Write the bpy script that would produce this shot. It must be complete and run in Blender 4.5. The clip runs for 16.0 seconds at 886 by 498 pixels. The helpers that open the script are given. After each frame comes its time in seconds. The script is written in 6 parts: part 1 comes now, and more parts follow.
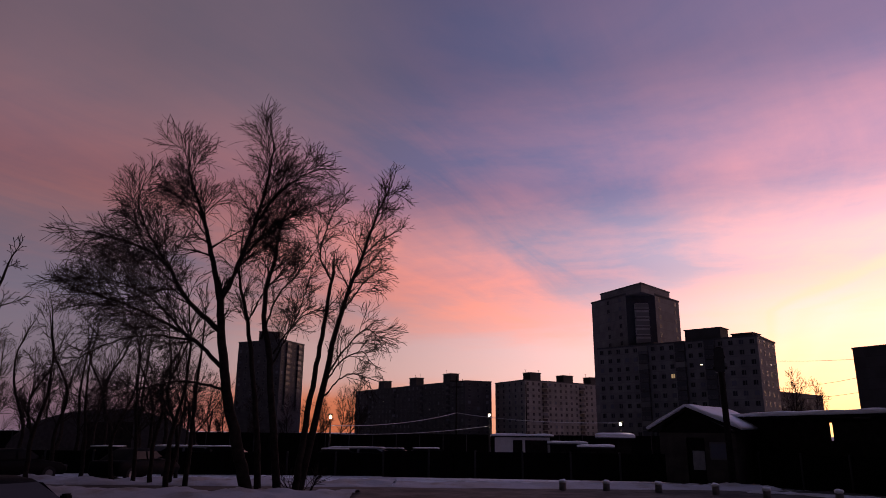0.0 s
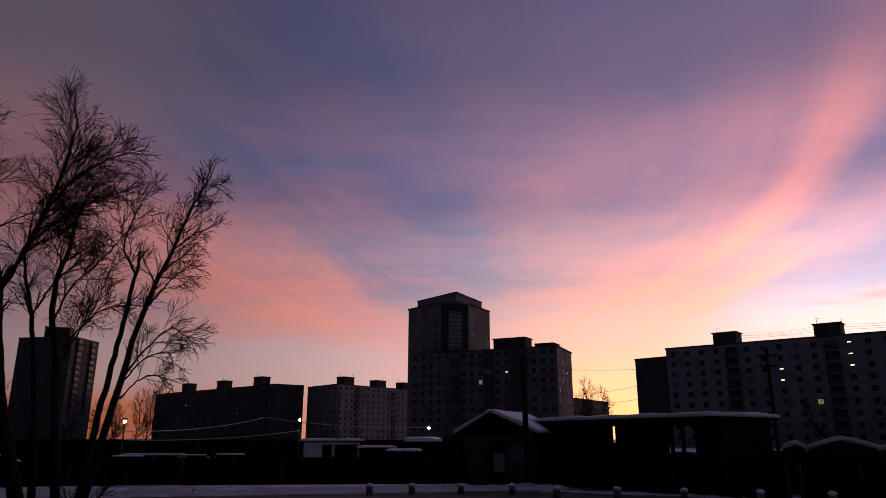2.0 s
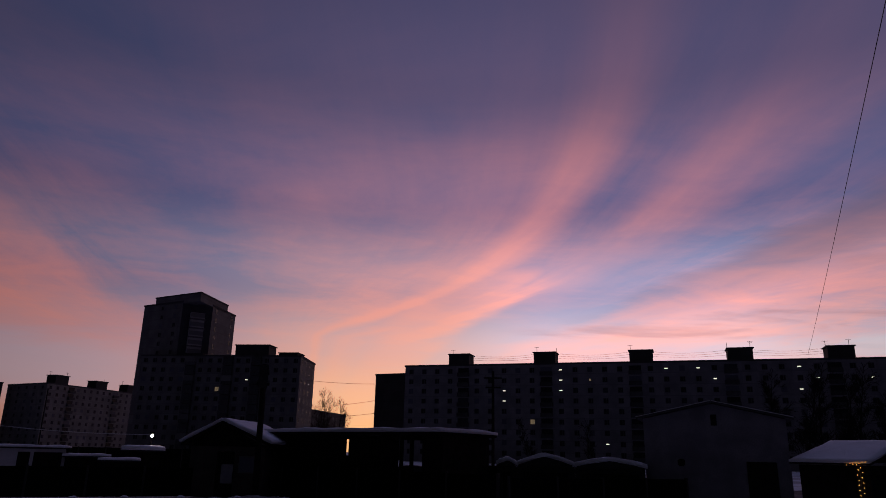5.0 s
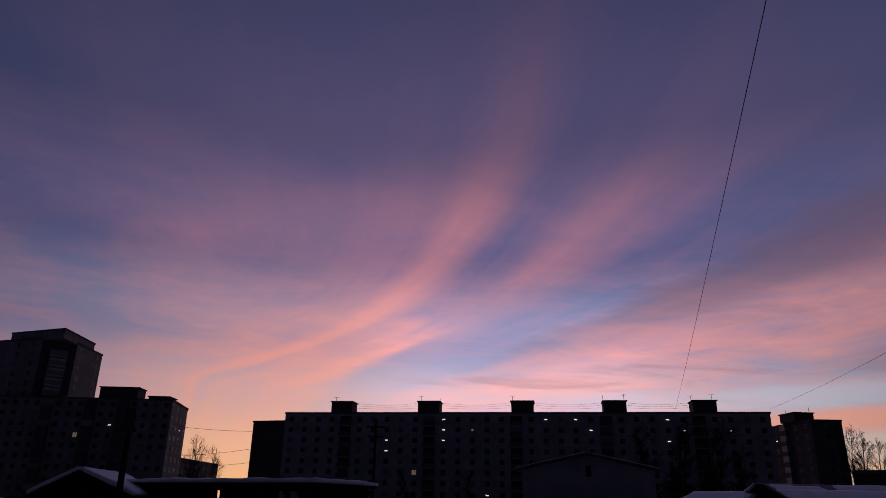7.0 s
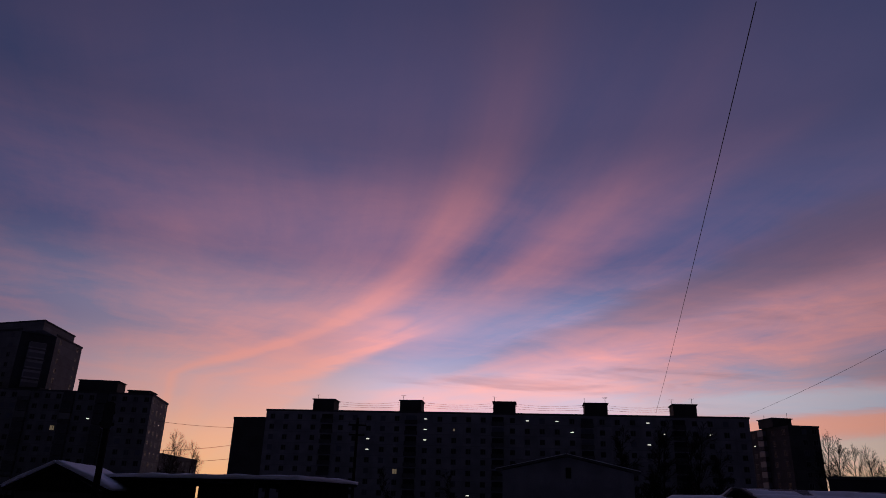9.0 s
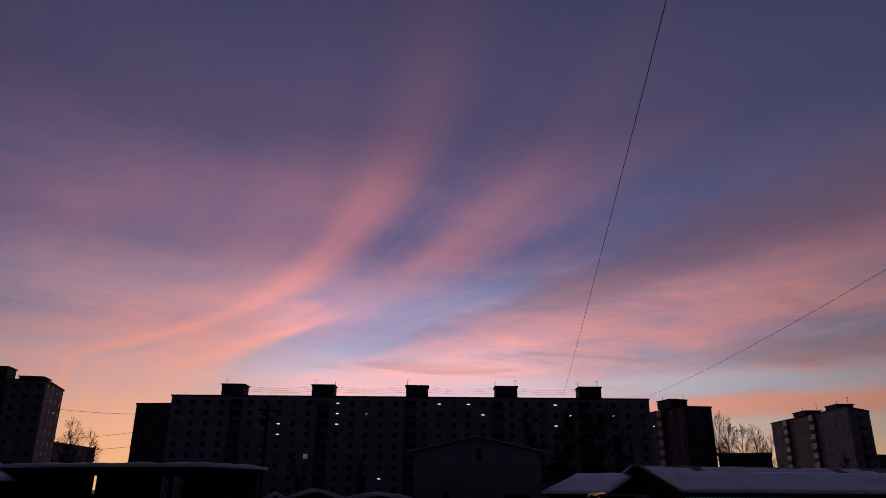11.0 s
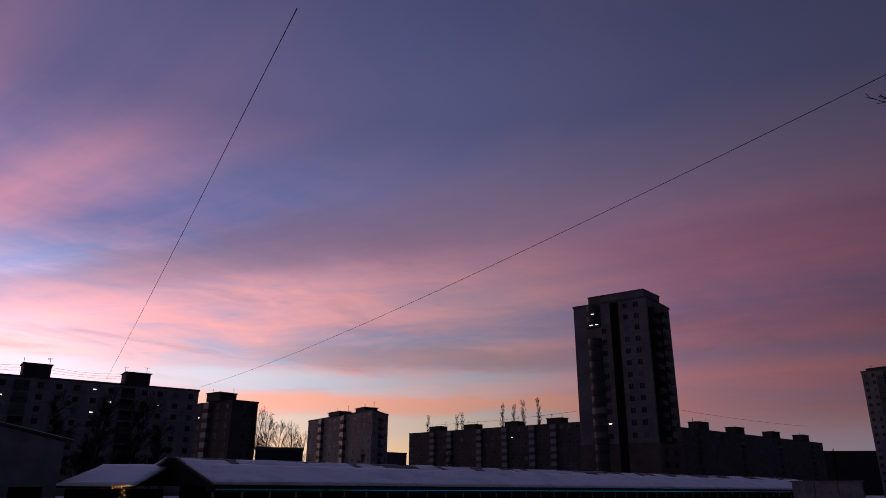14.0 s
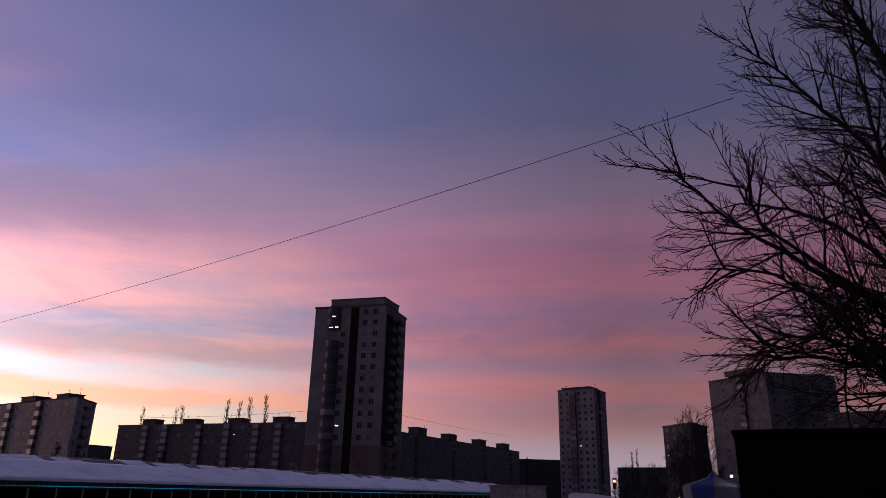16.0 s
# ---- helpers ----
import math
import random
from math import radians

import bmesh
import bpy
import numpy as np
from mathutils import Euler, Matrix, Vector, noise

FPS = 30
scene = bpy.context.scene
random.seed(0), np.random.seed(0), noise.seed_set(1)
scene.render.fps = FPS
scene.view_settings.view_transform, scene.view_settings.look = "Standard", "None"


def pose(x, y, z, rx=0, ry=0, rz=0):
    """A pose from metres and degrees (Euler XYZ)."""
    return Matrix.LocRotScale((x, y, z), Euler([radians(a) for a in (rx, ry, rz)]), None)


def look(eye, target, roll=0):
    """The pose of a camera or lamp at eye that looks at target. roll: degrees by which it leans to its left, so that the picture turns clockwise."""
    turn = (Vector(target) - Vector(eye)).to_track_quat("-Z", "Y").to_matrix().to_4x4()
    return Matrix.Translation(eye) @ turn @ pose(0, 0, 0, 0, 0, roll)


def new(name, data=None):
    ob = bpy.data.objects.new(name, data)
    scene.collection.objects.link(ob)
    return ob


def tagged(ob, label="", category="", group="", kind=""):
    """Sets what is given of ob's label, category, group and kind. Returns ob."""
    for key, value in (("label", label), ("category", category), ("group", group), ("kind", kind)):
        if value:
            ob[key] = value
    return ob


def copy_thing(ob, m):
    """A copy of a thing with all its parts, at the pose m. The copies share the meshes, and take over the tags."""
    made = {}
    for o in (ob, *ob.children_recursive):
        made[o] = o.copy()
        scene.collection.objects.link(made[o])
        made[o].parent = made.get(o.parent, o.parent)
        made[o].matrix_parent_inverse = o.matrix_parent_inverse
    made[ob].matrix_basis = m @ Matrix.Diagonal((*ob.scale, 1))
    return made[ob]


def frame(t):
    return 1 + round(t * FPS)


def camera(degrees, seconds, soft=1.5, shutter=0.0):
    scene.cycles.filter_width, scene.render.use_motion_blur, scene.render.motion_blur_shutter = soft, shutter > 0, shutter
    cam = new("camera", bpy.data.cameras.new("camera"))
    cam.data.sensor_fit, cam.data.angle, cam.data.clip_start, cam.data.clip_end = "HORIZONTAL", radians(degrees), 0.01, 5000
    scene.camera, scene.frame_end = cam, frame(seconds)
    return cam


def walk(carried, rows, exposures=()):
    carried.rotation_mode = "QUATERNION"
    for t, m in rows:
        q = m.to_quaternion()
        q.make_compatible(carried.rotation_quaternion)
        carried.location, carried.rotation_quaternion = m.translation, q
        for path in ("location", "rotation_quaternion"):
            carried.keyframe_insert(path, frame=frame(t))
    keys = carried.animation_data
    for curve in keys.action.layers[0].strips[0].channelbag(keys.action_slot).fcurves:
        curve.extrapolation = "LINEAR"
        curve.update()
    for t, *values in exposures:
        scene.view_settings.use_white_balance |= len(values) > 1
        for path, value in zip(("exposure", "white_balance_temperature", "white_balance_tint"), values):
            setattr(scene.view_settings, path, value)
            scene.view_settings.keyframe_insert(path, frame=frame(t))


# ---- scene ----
cam = camera(65.15, 16.0, 0.9)
EYE = (0.0, 0.0, 2.2)
# seconds, heading clockwise from +y, tilt up, lean
TURNS = [
    (0, 0.0, 14.88, 0.51),
    (0.5, 3.19, 15.19, 0.92),
    (1, 6.78, 15.29, 0.7),
    (1.5, 11.05, 15.58, 0.59),
    (2, 15.16, 15.31, 0.09),
    (2.5, 19.16, 15.36, -0.03),
    (3, 21.88, 15.68, 0.23),
    (3.5, 24.53, 15.66, 0.67),
    (4, 29.4, 15.87, 1.08),
    (4.5, 33.13, 15.95, 1.14),
    (5, 35.78, 16.46, 1.28),
    (5.2, 36.96, 16.36, 1.42),
    (7.3, 45.78, 20.66, 0.98),
    (7.5, 45.96, 20.54, 0.99),
    (8, 45.99, 20.64, 1.45),
    (8.2, 46.15, 20.85, 1.57),
    (10.5, 48.93, 18.44, 1.49),
    (11, 53.9, 19.37, 0.49),
    (11.5, 59.41, 19.42, 0.32),
    (12, 66.0, 19.28, 0.01),
    (12.5, 72.0, 19.52, 0.13),
    (13, 79.01, 19.25, 0.32),
    (13.5, 84.87, 19.11, 0.15),
    (14, 89.38, 19.05, 0.37),
    (14.5, 94.27, 19.01, 0.47),
    (15, 99.04, 19.08, 0.46),
    (15.5, 105.05, 19.43, 0.75),
    (16, 110.89, 19.36, 1.32),
]


def aim(yaw, tilt, lean):
    a, e = radians(yaw), radians(tilt)
    way = Vector((math.sin(a) * math.cos(e), math.cos(a) * math.cos(e), math.sin(e)))
    return look(EYE, Vector(EYE) + way, lean)


EXPOSURES = [(0.0, 0.68, 7900, 11), (1.0, 0.42, 8200, 12), (2.0, 0.08, 7400, 9), (3.0, -0.26, 6850, 8), (4.5, -0.58, 6550, 8), (6.0, -0.75, 6200, 8),
             (8.0, -0.82, 5960, 9), (11.0, -0.8, 6300, 9), (12.5, -0.7, 6420, 12), (13.2, -0.4, 6150, 10), (14.0, -0.06, 6100, 6), (15.0, 0.25, 6350, 6), (16.0, 0.8, 6500, 4)]
walk(cam, [(t, aim(y, p, r)) for t, y, p, r in TURNS], EXPOSURES)


# ---- node helpers ----
class Graph:
    """Short spelling for shader node trees."""

    def __init__(self, tree):
        self.t = tree

    def node(self, kind, **sets):
        n = self.t.nodes.new(kind)
        for k, v in sets.items():
            setattr(n, k, v)
        return n

    def link(self, a, b):
        self.t.links.new(a, b)

    def put(self, socket, v):
        if isinstance(v, (int, float, tuple)):
            socket.default_value = v
        else:
            self.link(v, socket)

    def math(self, op, a, b=0.0, c=0.0, clamp=False):
        n = self.node("ShaderNodeMath", operation=op, use_clamp=clamp)
        for s, v in zip(n.inputs, (a, b, c)):
            self.put(s, v)
        return n.outputs[0]

    def remap(self, v, a, b, c=0.0, d=1.0, smooth=True):
        n = self.node("ShaderNodeMapRange", interpolation_type="SMOOTHSTEP" if smooth else "LINEAR", clamp=True)
        for s, x in zip(n.inputs, (v, a, b, c, d)):
            self.put(s, x)
        return n.outputs[0]

    def ramp(self, v, stops, mode="EASE"):
        n = self.node("ShaderNodeValToRGB")
        n.color_ramp.interpolation = mode
        e = n.color_ramp.elements
        while len(e) < len(stops):
            e.new(0.5)
        for el, (p, col) in zip(e, stops):
            el.position = p
            el.color = (col, col, col, 1) if isinstance(col, (int, float)) else (*col, 1)
        self.put(n.inputs[0], v)
        return n.outputs[0]

    def mix(self, f, a, b, blend="MIX"):
        n = self.node("ShaderNodeMix", data_type="RGBA", blend_type=blend)
        self.put(n.inputs[0], f)
        for s, v in ((n.inputs[6], a), (n.inputs[7], b)):
            if isinstance(v, tuple):
                v = (*v, 1) if len(v) == 3 else v
            self.put(s, v)
        return n.outputs[2]

    def noise(self, vec, scale, detail=4.0, rough=0.55, dist=0.0):
        n = self.node("ShaderNodeTexNoise")
        if vec is not None:
            self.link(vec, n.inputs["Vector"])
        for k, v in (("Scale", scale), ("Detail", detail), ("Roughness", rough), ("Distortion", dist)):
            n.inputs[k].default_value = v
        return n.outputs[0]

    def xyz(self, x, y, z):
        n = self.node("ShaderNodeCombineXYZ")
        for s, v in zip(n.inputs, (x, y, z)):
            self.put(s, v)
        return n.outputs[0]


# ---- world: the sky after sunset, with streets of high cloud ----
GLOW = 29.0   # heading of the set sun
STREET = 25.0  # heading at which the streets of cloud meet


def build_world():
    w = bpy.data.worlds.new("world")
    scene.world = w
    w.use_nodes = True
    g = Graph(w.node_tree)
    w.node_tree.nodes.clear()
    out = g.node("ShaderNodeOutputWorld")
    bg = g.node("ShaderNodeBackground")
    way = g.node("ShaderNodeTexCoord").outputs["Generated"]
    sep = g.node("ShaderNodeSeparateXYZ")
    g.link(way, sep.inputs[0])
    x, y, z = sep.outputs
    zz = g.math("MAXIMUM", z, 0.012)
    el = g.math("MULTIPLY", g.math("ARCSINE", g.math("MAXIMUM", z, 0.0)), 180 / math.pi)
    ca, sa = math.cos(radians(STREET)), math.sin(radians(STREET))
    along = g.math("DIVIDE", g.math("ADD", g.math("MULTIPLY", x, sa), g.math("MULTIPLY", y, ca)), zz)
    across = g.math("DIVIDE", g.math("SUBTRACT", g.math("MULTIPLY", x, ca), g.math("MULTIPLY", y, sa)), zz)
    # nearness to the set sun, 1 at its heading
    gx, gy = math.sin(radians(GLOW)), math.cos(radians(GLOW))
    flat = g.math("MAXIMUM", g.math("SQRT", g.math("ADD", g.math("MULTIPLY", x, x), g.math("MULTIPLY", y, y))), 0.001)
    sunny = g.math("DIVIDE", g.math("ADD", g.math("MULTIPLY", x, gx), g.math("MULTIPLY", y, gy)), flat)
    bx, by = math.sin(radians(50.0)), math.cos(radians(50.0))
    broad = g.math("DIVIDE", g.math("ADD", g.math("MULTIPLY", x, bx), g.math("MULTIPLY", y, by)), flat)
    az = g.math("MULTIPLY", g.math("ARCTAN2", x, y), 180 / math.pi)
    # bend of the streets
    a3 = g.math("SUBTRACT", along, 3.0)
    bend = g.math("MULTIPLY", g.math("MINIMUM", g.math("MULTIPLY", a3, a3), 11.0), 0.1)
    w1 = g.math("MULTIPLY", g.remap(across, 1.1, 1.7, 1.0, 0.25), g.remap(across, -0.6, 0.3))
    u0 = g.math("ADD", across, g.math("MULTIPLY", bend, w1))
    wob = g.noise(g.xyz(g.math("MULTIPLY", across, 0.8), g.math("MULTIPLY", along, 0.35), 0.0), 1.0, 4.0, 0.5)
    u = g.math("ADD", u0, g.math("MULTIPLY", g.math("SUBTRACT", wob, 0.5), 0.18))
    # amount of lit cloud across the streets, u from -6 to 10
    k = g.math("DIVIDE", g.math("ADD", u, 6.0), 16.0)
    P = lambda v: (v + 6.0) / 16.0
    body = g.ramp(k, [(P(-5.5), 0.3), (P(-4.6), 0.15), (P(-3.2), 0.45), (P(-2.1), 0.8), (P(-1.6), 0.6), (P(-1.1), 0.1), (P(-0.6), 0.05),
                      (P(-0.15), 0.26), (P(0.4), 0.36), (P(0.8), 0.52), (P(0.97), 1.0), (P(1.06), 0.62), (P(1.16), 0.2), (P(1.26), 0.32), (P(1.42), 0.7),
                      (P(1.56), 0.45), (P(1.72), 0.16), (P(2.05), 0.1), (P(2.4), 0.5), (P(2.8), 0.74), (P(3.5), 0.62), (P(4.3), 0.25), (P(5.2), 0.55), (P(5.9), 0.2), (P(7.2), 0.8), (P(9.0), 0.2)])
    fine = g.noise(g.xyz(g.math("MULTIPLY", u0, 3.2), g.math("MULTIPLY", along, 0.55), 3.0), 1.0, 8.0, 0.64, 0.6)
    grain = g.noise(g.xyz(g.math("MULTIPLY", across, 1.1), g.math("MULTIPLY", along, 1.3), 7.0), 1.0, 7.0, 0.62, 0.4)
    lowbands = g.noise(g.xyz(g.math("MULTIPLY", az, 0.1), g.math("MULTIPLY", el, 0.5), 5.0), 1.0, 7.0, 0.6, 0.7)
    amount = g.math("ADD", body, g.math("ADD", g.math("MULTIPLY", g.math("SUBTRACT", fine, 0.5), g.math("MAXIMUM", g.remap(u, -0.3, 1.2, 0.3, 0.7), g.remap(u, -0.6, -1.4, 0.3, 0.85))),
                                        g.math("MULTIPLY", g.math("SUBTRACT", grain, 0.5), 0.8)), 0.0)
    amount = g.math("ADD", amount, g.math("MULTIPLY", g.math("SUBTRACT", lowbands, 0.5), g.math("MULTIPLY", g.remap(el, 23.0, 11.0), g.math("MULTIPLY", g.remap(az, 45.0, 65.0, 0.95, 1.7), g.remap(az, 108.0, 90.0, 0.35, 1.0)))), 0.0, True)
    # the gap between the two streets closes towards the glow
    fill = g.math("MULTIPLY", g.remap(along, 3.25, 3.8), g.math("MULTIPLY", g.remap(across, 1.4, 1.2), g.remap(across, 0.3, 0.8)))
    amount = g.math("MAXIMUM", amount, g.math("MULTIPLY", fill, g.remap(grain, 0.3, 0.7, 0.5, 0.85)))
    part_way = g.math("MULTIPLY", g.remap(along, 2.6, 3.3), g.math("MULTIPLY", g.remap(across, 1.28, 1.42), g.remap(across, 2.1, 1.7)))
    amount = g.math("MULTIPLY", amount, g.math("SUBTRACT", 1.0, g.math("MULTIPLY", part_way, 0.5)))
    # a thin low streak leaning out from the glow, with clear air under it
    lean = g.math("ADD", g.math("SUBTRACT", across, 2.19), g.math("MULTIPLY", along, 0.2))
    lean = g.math("ADD", lean, g.math("MULTIPLY", g.math("SUBTRACT", fine, 0.5), 0.5))
    reach = g.math("MULTIPLY", g.remap(along, 3.6, 4.2), g.remap(along, 7.5, 5.5))
    thread = g.math("MULTIPLY", g.math("MULTIPLY", g.remap(lean, -0.3, -0.02), g.remap(lean, 0.14, 0.02)), reach)
    hollow = g.math("MULTIPLY", g.math("MULTIPLY", g.remap(lean, 0.1, 0.25), g.remap(lean, 0.95, 0.5)), reach)
    amount = g.math("MULTIPLY", amount, g.math("SUBTRACT", 1.0, g.math("MULTIPLY", hollow, g.remap(grain, 0.35, 0.65, 0.7, 0.25))))
    amount = g.math("ADD", amount, g.math("MULTIPLY", thread, 0.35), 0.0, True)
    # colours by height
    h = g.math("DIVIDE", el, 60.0)
    H = lambda d: d / 60.0
    clear = g.ramp(h, [(0.0, (1.15, 0.70, 0.48)), (H(4), (1.1, 0.80, 0.74)), (H(8), (0.76, 0.68, 0.86)), (H(13), (0.39, 0.375, 0.62)),
                       (H(20), (0.155, 0.16, 0.37)), (H(30), (0.082, 0.09, 0.225)), (H(43), (0.064, 0.066, 0.172)), (1.0, (0.17, 0.19, 0.44))])
    lit = g.ramp(h, [(0.0, (1.25, 0.60, 0.38)), (H(4), (1.62, 0.76, 0.56)), (H(8), (1.56, 0.66, 0.55)), (H(13), (1.32, 0.53, 0.51)),
                     (H(20), (0.78, 0.31, 0.385)), (H(30), (0.27, 0.142, 0.245)), (H(43), (0.108, 0.078, 0.155)), (1.0, (0.18, 0.18, 0.40))])
    # the high blue to the east has little cloud, and the far sides less contrast
    bare = g.math("MULTIPLY", g.remap(el, 20.0, 34.0), g.remap(u, 1.12, 1.35))
    bare = g.math("MAXIMUM", bare, g.math("MULTIPLY", g.remap(el, 15.0, 26.0), g.remap(u, 1.55, 1.7)))
    thin = g.math("MULTIPLY", g.remap(el, 22.0, 36.0), g.remap(u, -0.5, 0.4))
    amount = g.math("MULTIPLY", amount, g.math("SUBTRACT", 1.0, g.math("MULTIPLY", g.math("MAXIMUM", bare, g.math("MULTIPLY", thin, 0.5)), 0.6)))
    firm = g.math("MULTIPLY", g.remap(sunny, 0.15, 0.85, 0.7, 1.0), g.remap(along, 4.0, 7.5, 1.0, 0.4))
    amount = g.math("ADD", g.math("MULTIPLY", g.math("SUBTRACT", amount, 0.4), firm), 0.4, 0.0, True)
    sky = g.mix(amount, clear, lit)
    # lower cloud in its own shade, to the right of the sun
    bank = g.noise(g.xyz(g.math("MULTIPLY", across, 0.55), g.math("MULTIPLY", along, 1.0), 11.0), 1.0, 6.0, 0.58, 0.4)
    shade = g.math("MULTIPLY", g.remap(bank, 0.5, 0.68), g.math("MULTIPLY", g.remap(across, 1.4, 2.4), g.math("MULTIPLY", g.remap(el, 6.0, 9.0), g.remap(el, 20.0, 12.0))))
    edge = g.math("ADD", u, g.math("MULTIPLY", g.math("SUBTRACT", bank, 0.5), 0.8))
    slab = g.math("MULTIPLY", g.remap(edge, 1.92, 2.2), g.remap(edge, 2.9, 2.35))
    slab = g.math("MULTIPLY", slab, g.remap(el, 9.0, 15.0))
    shade = g.math("MAXIMUM", g.math("MULTIPLY", shade, g.remap(az, 62.0, 84.0, 0.5, 0.2)), g.math("MULTIPLY", slab, g.remap(sunny, 0.1, 0.65, 0.25, 0.52)))
    sky = g.mix(shade, sky, g.mix(g.remap(el, 9.0, 19.0), (0.46, 0.27, 0.34), (0.235, 0.145, 0.235)))
    # low in the east: an orange band, clear pale air over it, a strip of dusky cloud on top
    sway = g.math("ADD", el, g.math("MULTIPLY", g.math("SUBTRACT", lowbands, 0.5), 2.2))
    east = g.remap(az, 52.0, 74.0)
    pale = g.math("MULTIPLY", g.math("MULTIPLY", g.remap(sway, 6.8, 7.5), g.remap(sway, 9.1, 8.2)), g.math("MULTIPLY", east, g.remap(az, 104.0, 72.0, 0.05, 0.75)))
    sky = g.mix(pale, sky, (0.98, 0.92, 1.02))
    amber = g.math("MULTIPLY", g.math("MULTIPLY", g.remap(sway, 5.2, 6.0), g.remap(sway, 7.4, 6.7)), g.math("MULTIPLY", east, g.remap(az, 118.0, 96.0, 0.0, 0.7)))
    sky = g.mix(amber, sky, (1.6, 0.64, 0.42))
    under = g.math("MULTIPLY", g.math("MULTIPLY", g.remap(sway, 3.0, 4.3), g.remap(sway, 5.9, 5.0)), g.math("MULTIPLY", g.remap(az, 58.0, 72.0), g.remap(az, 100.0, 88.0, 0.0, 0.6)))
    sky = g.mix(under, sky, (1.28, 0.98, 0.76))
    foot = g.math("MULTIPLY", g.remap(el, 4.6, 2.5), g.math("MULTIPLY", g.remap(az, 70.0, 78.0), g.remap(az, 94.0, 86.0, 0.0, 0.7)))
    sky = g.mix(foot, sky, (1.75, 1.12, 0.62))
    mauve = g.math("MULTIPLY", g.math("MULTIPLY", g.remap(sway, 8.8, 9.7), g.remap(sway, 11.6, 10.4)), g.math("MULTIPLY", g.remap(az, 70.0, 82.0), g.remap(az, 112.0, 92.0, 0.1, 0.6)))
    sky = g.mix(mauve, sky, (0.55, 0.34, 0.42))
    # a red haze at the foot of the sky on the left, cool clear air over it
    red = g.math("MULTIPLY", g.remap(az, 8.0, -10.0), g.remap(el, 5.5, 1.5))
    sky = g.mix(1.0, sky, g.mix(red, (1.0, 1.0, 1.0), (1.0, 0.62, 0.48)), "MULTIPLY")
    cool = g.math("MULTIPLY", g.math("MULTIPLY", g.remap(sway, 2.6, 4.6), g.remap(sway, 9.0, 6.2)), g.remap(az, 24.0, 8.0, 0.0, 0.7))
    sky = g.mix(cool, sky, (1.02, 0.94, 1.10))
    cold = g.math("MULTIPLY", g.remap(el, 18.0, 10.0), g.remap(az, -12.0, -27.0, 0.0, 0.8))
    sky = g.mix(cold, sky, (0.40, 0.46, 0.80))
    # the glow over the set sun
    low = g.math("EXPONENT", g.math("MULTIPLY", el, -0.24))
    glow = g.math("MULTIPLY", g.math("POWER", g.remap(sunny, 0.962, 1.0), 1.2), low)
    sky = g.mix(g.math("MULTIPLY", glow, 1.05, 0.0, True), sky, (1.75, 1.08, 0.44))
    side = g.math("MULTIPLY", g.remap(broad, 0.985, 0.25, 0.0, 0.92, False), g.remap(el, 6.0, 30.0, 1.0, 0.55))
    dim = g.math("EXPONENT", g.math("MULTIPLY", side, -2.1))
    sky = g.mix(1.0, sky, g.xyz(dim, dim, dim), "MULTIPLY")
    rosy = g.math("MULTIPLY", g.remap(broad, 0.75, 0.35), g.math("MULTIPLY", g.remap(across, 0.5, 2.0), g.remap(el, 26.0, 14.0)))
    sky = g.mix(1.0, sky, g.mix(rosy, (1.0, 1.0, 1.0), (1.06, 0.88, 1.0)), "MULTIPLY")
    warm = g.remap(across, 0.3, -1.5)
    sky = g.mix(1.0, sky, g.mix(warm, (1.0, 1.0, 1.0), (0.92, 0.86, 0.92)), "MULTIPLY")
    # a grey veil high on the left, and the brightest stretch over the long block
    veil = g.math("MULTIPLY", g.remap(el, 16.0, 26.0), g.remap(az, 3.0, -16.0, 0.0, 0.45))
    sky = g.mix(veil, sky, (0.125, 0.094, 0.128))
    crest = g.math("MULTIPLY", g.math("MULTIPLY", g.remap(az, 35.0, 46.0), g.remap(az, 68.0, 56.0)), g.remap(el, 20.0, 13.0, 0.0, 0.3))
    crest = g.math("ADD", crest, 1.0)
    sky = g.mix(1.0, sky, g.xyz(crest, crest, crest), "MULTIPLY")
    blush = g.math("MULTIPLY", g.remap(az, 44.0, 30.0), g.remap(el, 17.0, 8.0))
    sky = g.mix(1.0, sky, g.mix(blush, (1.0, 1.0, 1.0), (0.97, 0.86, 0.87)), "MULTIPLY")
    lift = g.math("ADD", 1.0, g.math("MULTIPLY", g.remap(el, 15.0, 8.0), g.remap(az, -6.0, -24.0, 0.0, 0.45)))
    sky = g.mix(1.0, sky, g.xyz(lift, lift, lift), "MULTIPLY")
    # the sky evens out towards the far east
    even = g.mix(g.remap(az, 64.0, 94.0), (1.0, 1.0, 1.0), g.mix(g.remap(el, 9.0, 31.0), (0.79, 0.81, 0.80), (1.12, 1.17, 1.13)))
    sky = g.mix(1.0, sky, even, "MULTIPLY")
    rose = g.math("MULTIPLY", g.remap(az, 94.0, 110.0), g.math("MULTIPLY", g.remap(el, 2.5, 5.0), g.remap(el, 24.0, 15.0)))
    sky = g.mix(1.0, sky, g.mix(rose, (1.0, 1.0, 1.0), (1.04, 0.86, 0.98)), "MULTIPLY")
    # grey dusk at the foot of the sky beyond the market
    dusk = g.math("MULTIPLY", g.remap(el, 6.0, 2.0), g.remap(az, 94.0, 114.0, 0.0, 0.8))
    sky = g.mix(dusk, sky, (0.24, 0.19, 0.25))
    # the night side
    sky = g.mix(1.0, sky, g.mix(g.remap(sunny, -0.95, -0.2), (0.036, 0.054, 0.112), (1.0, 1.0, 1.0)), "MULTIPLY")
    wx, wy = math.sin(radians(283.0)), math.cos(radians(283.0))
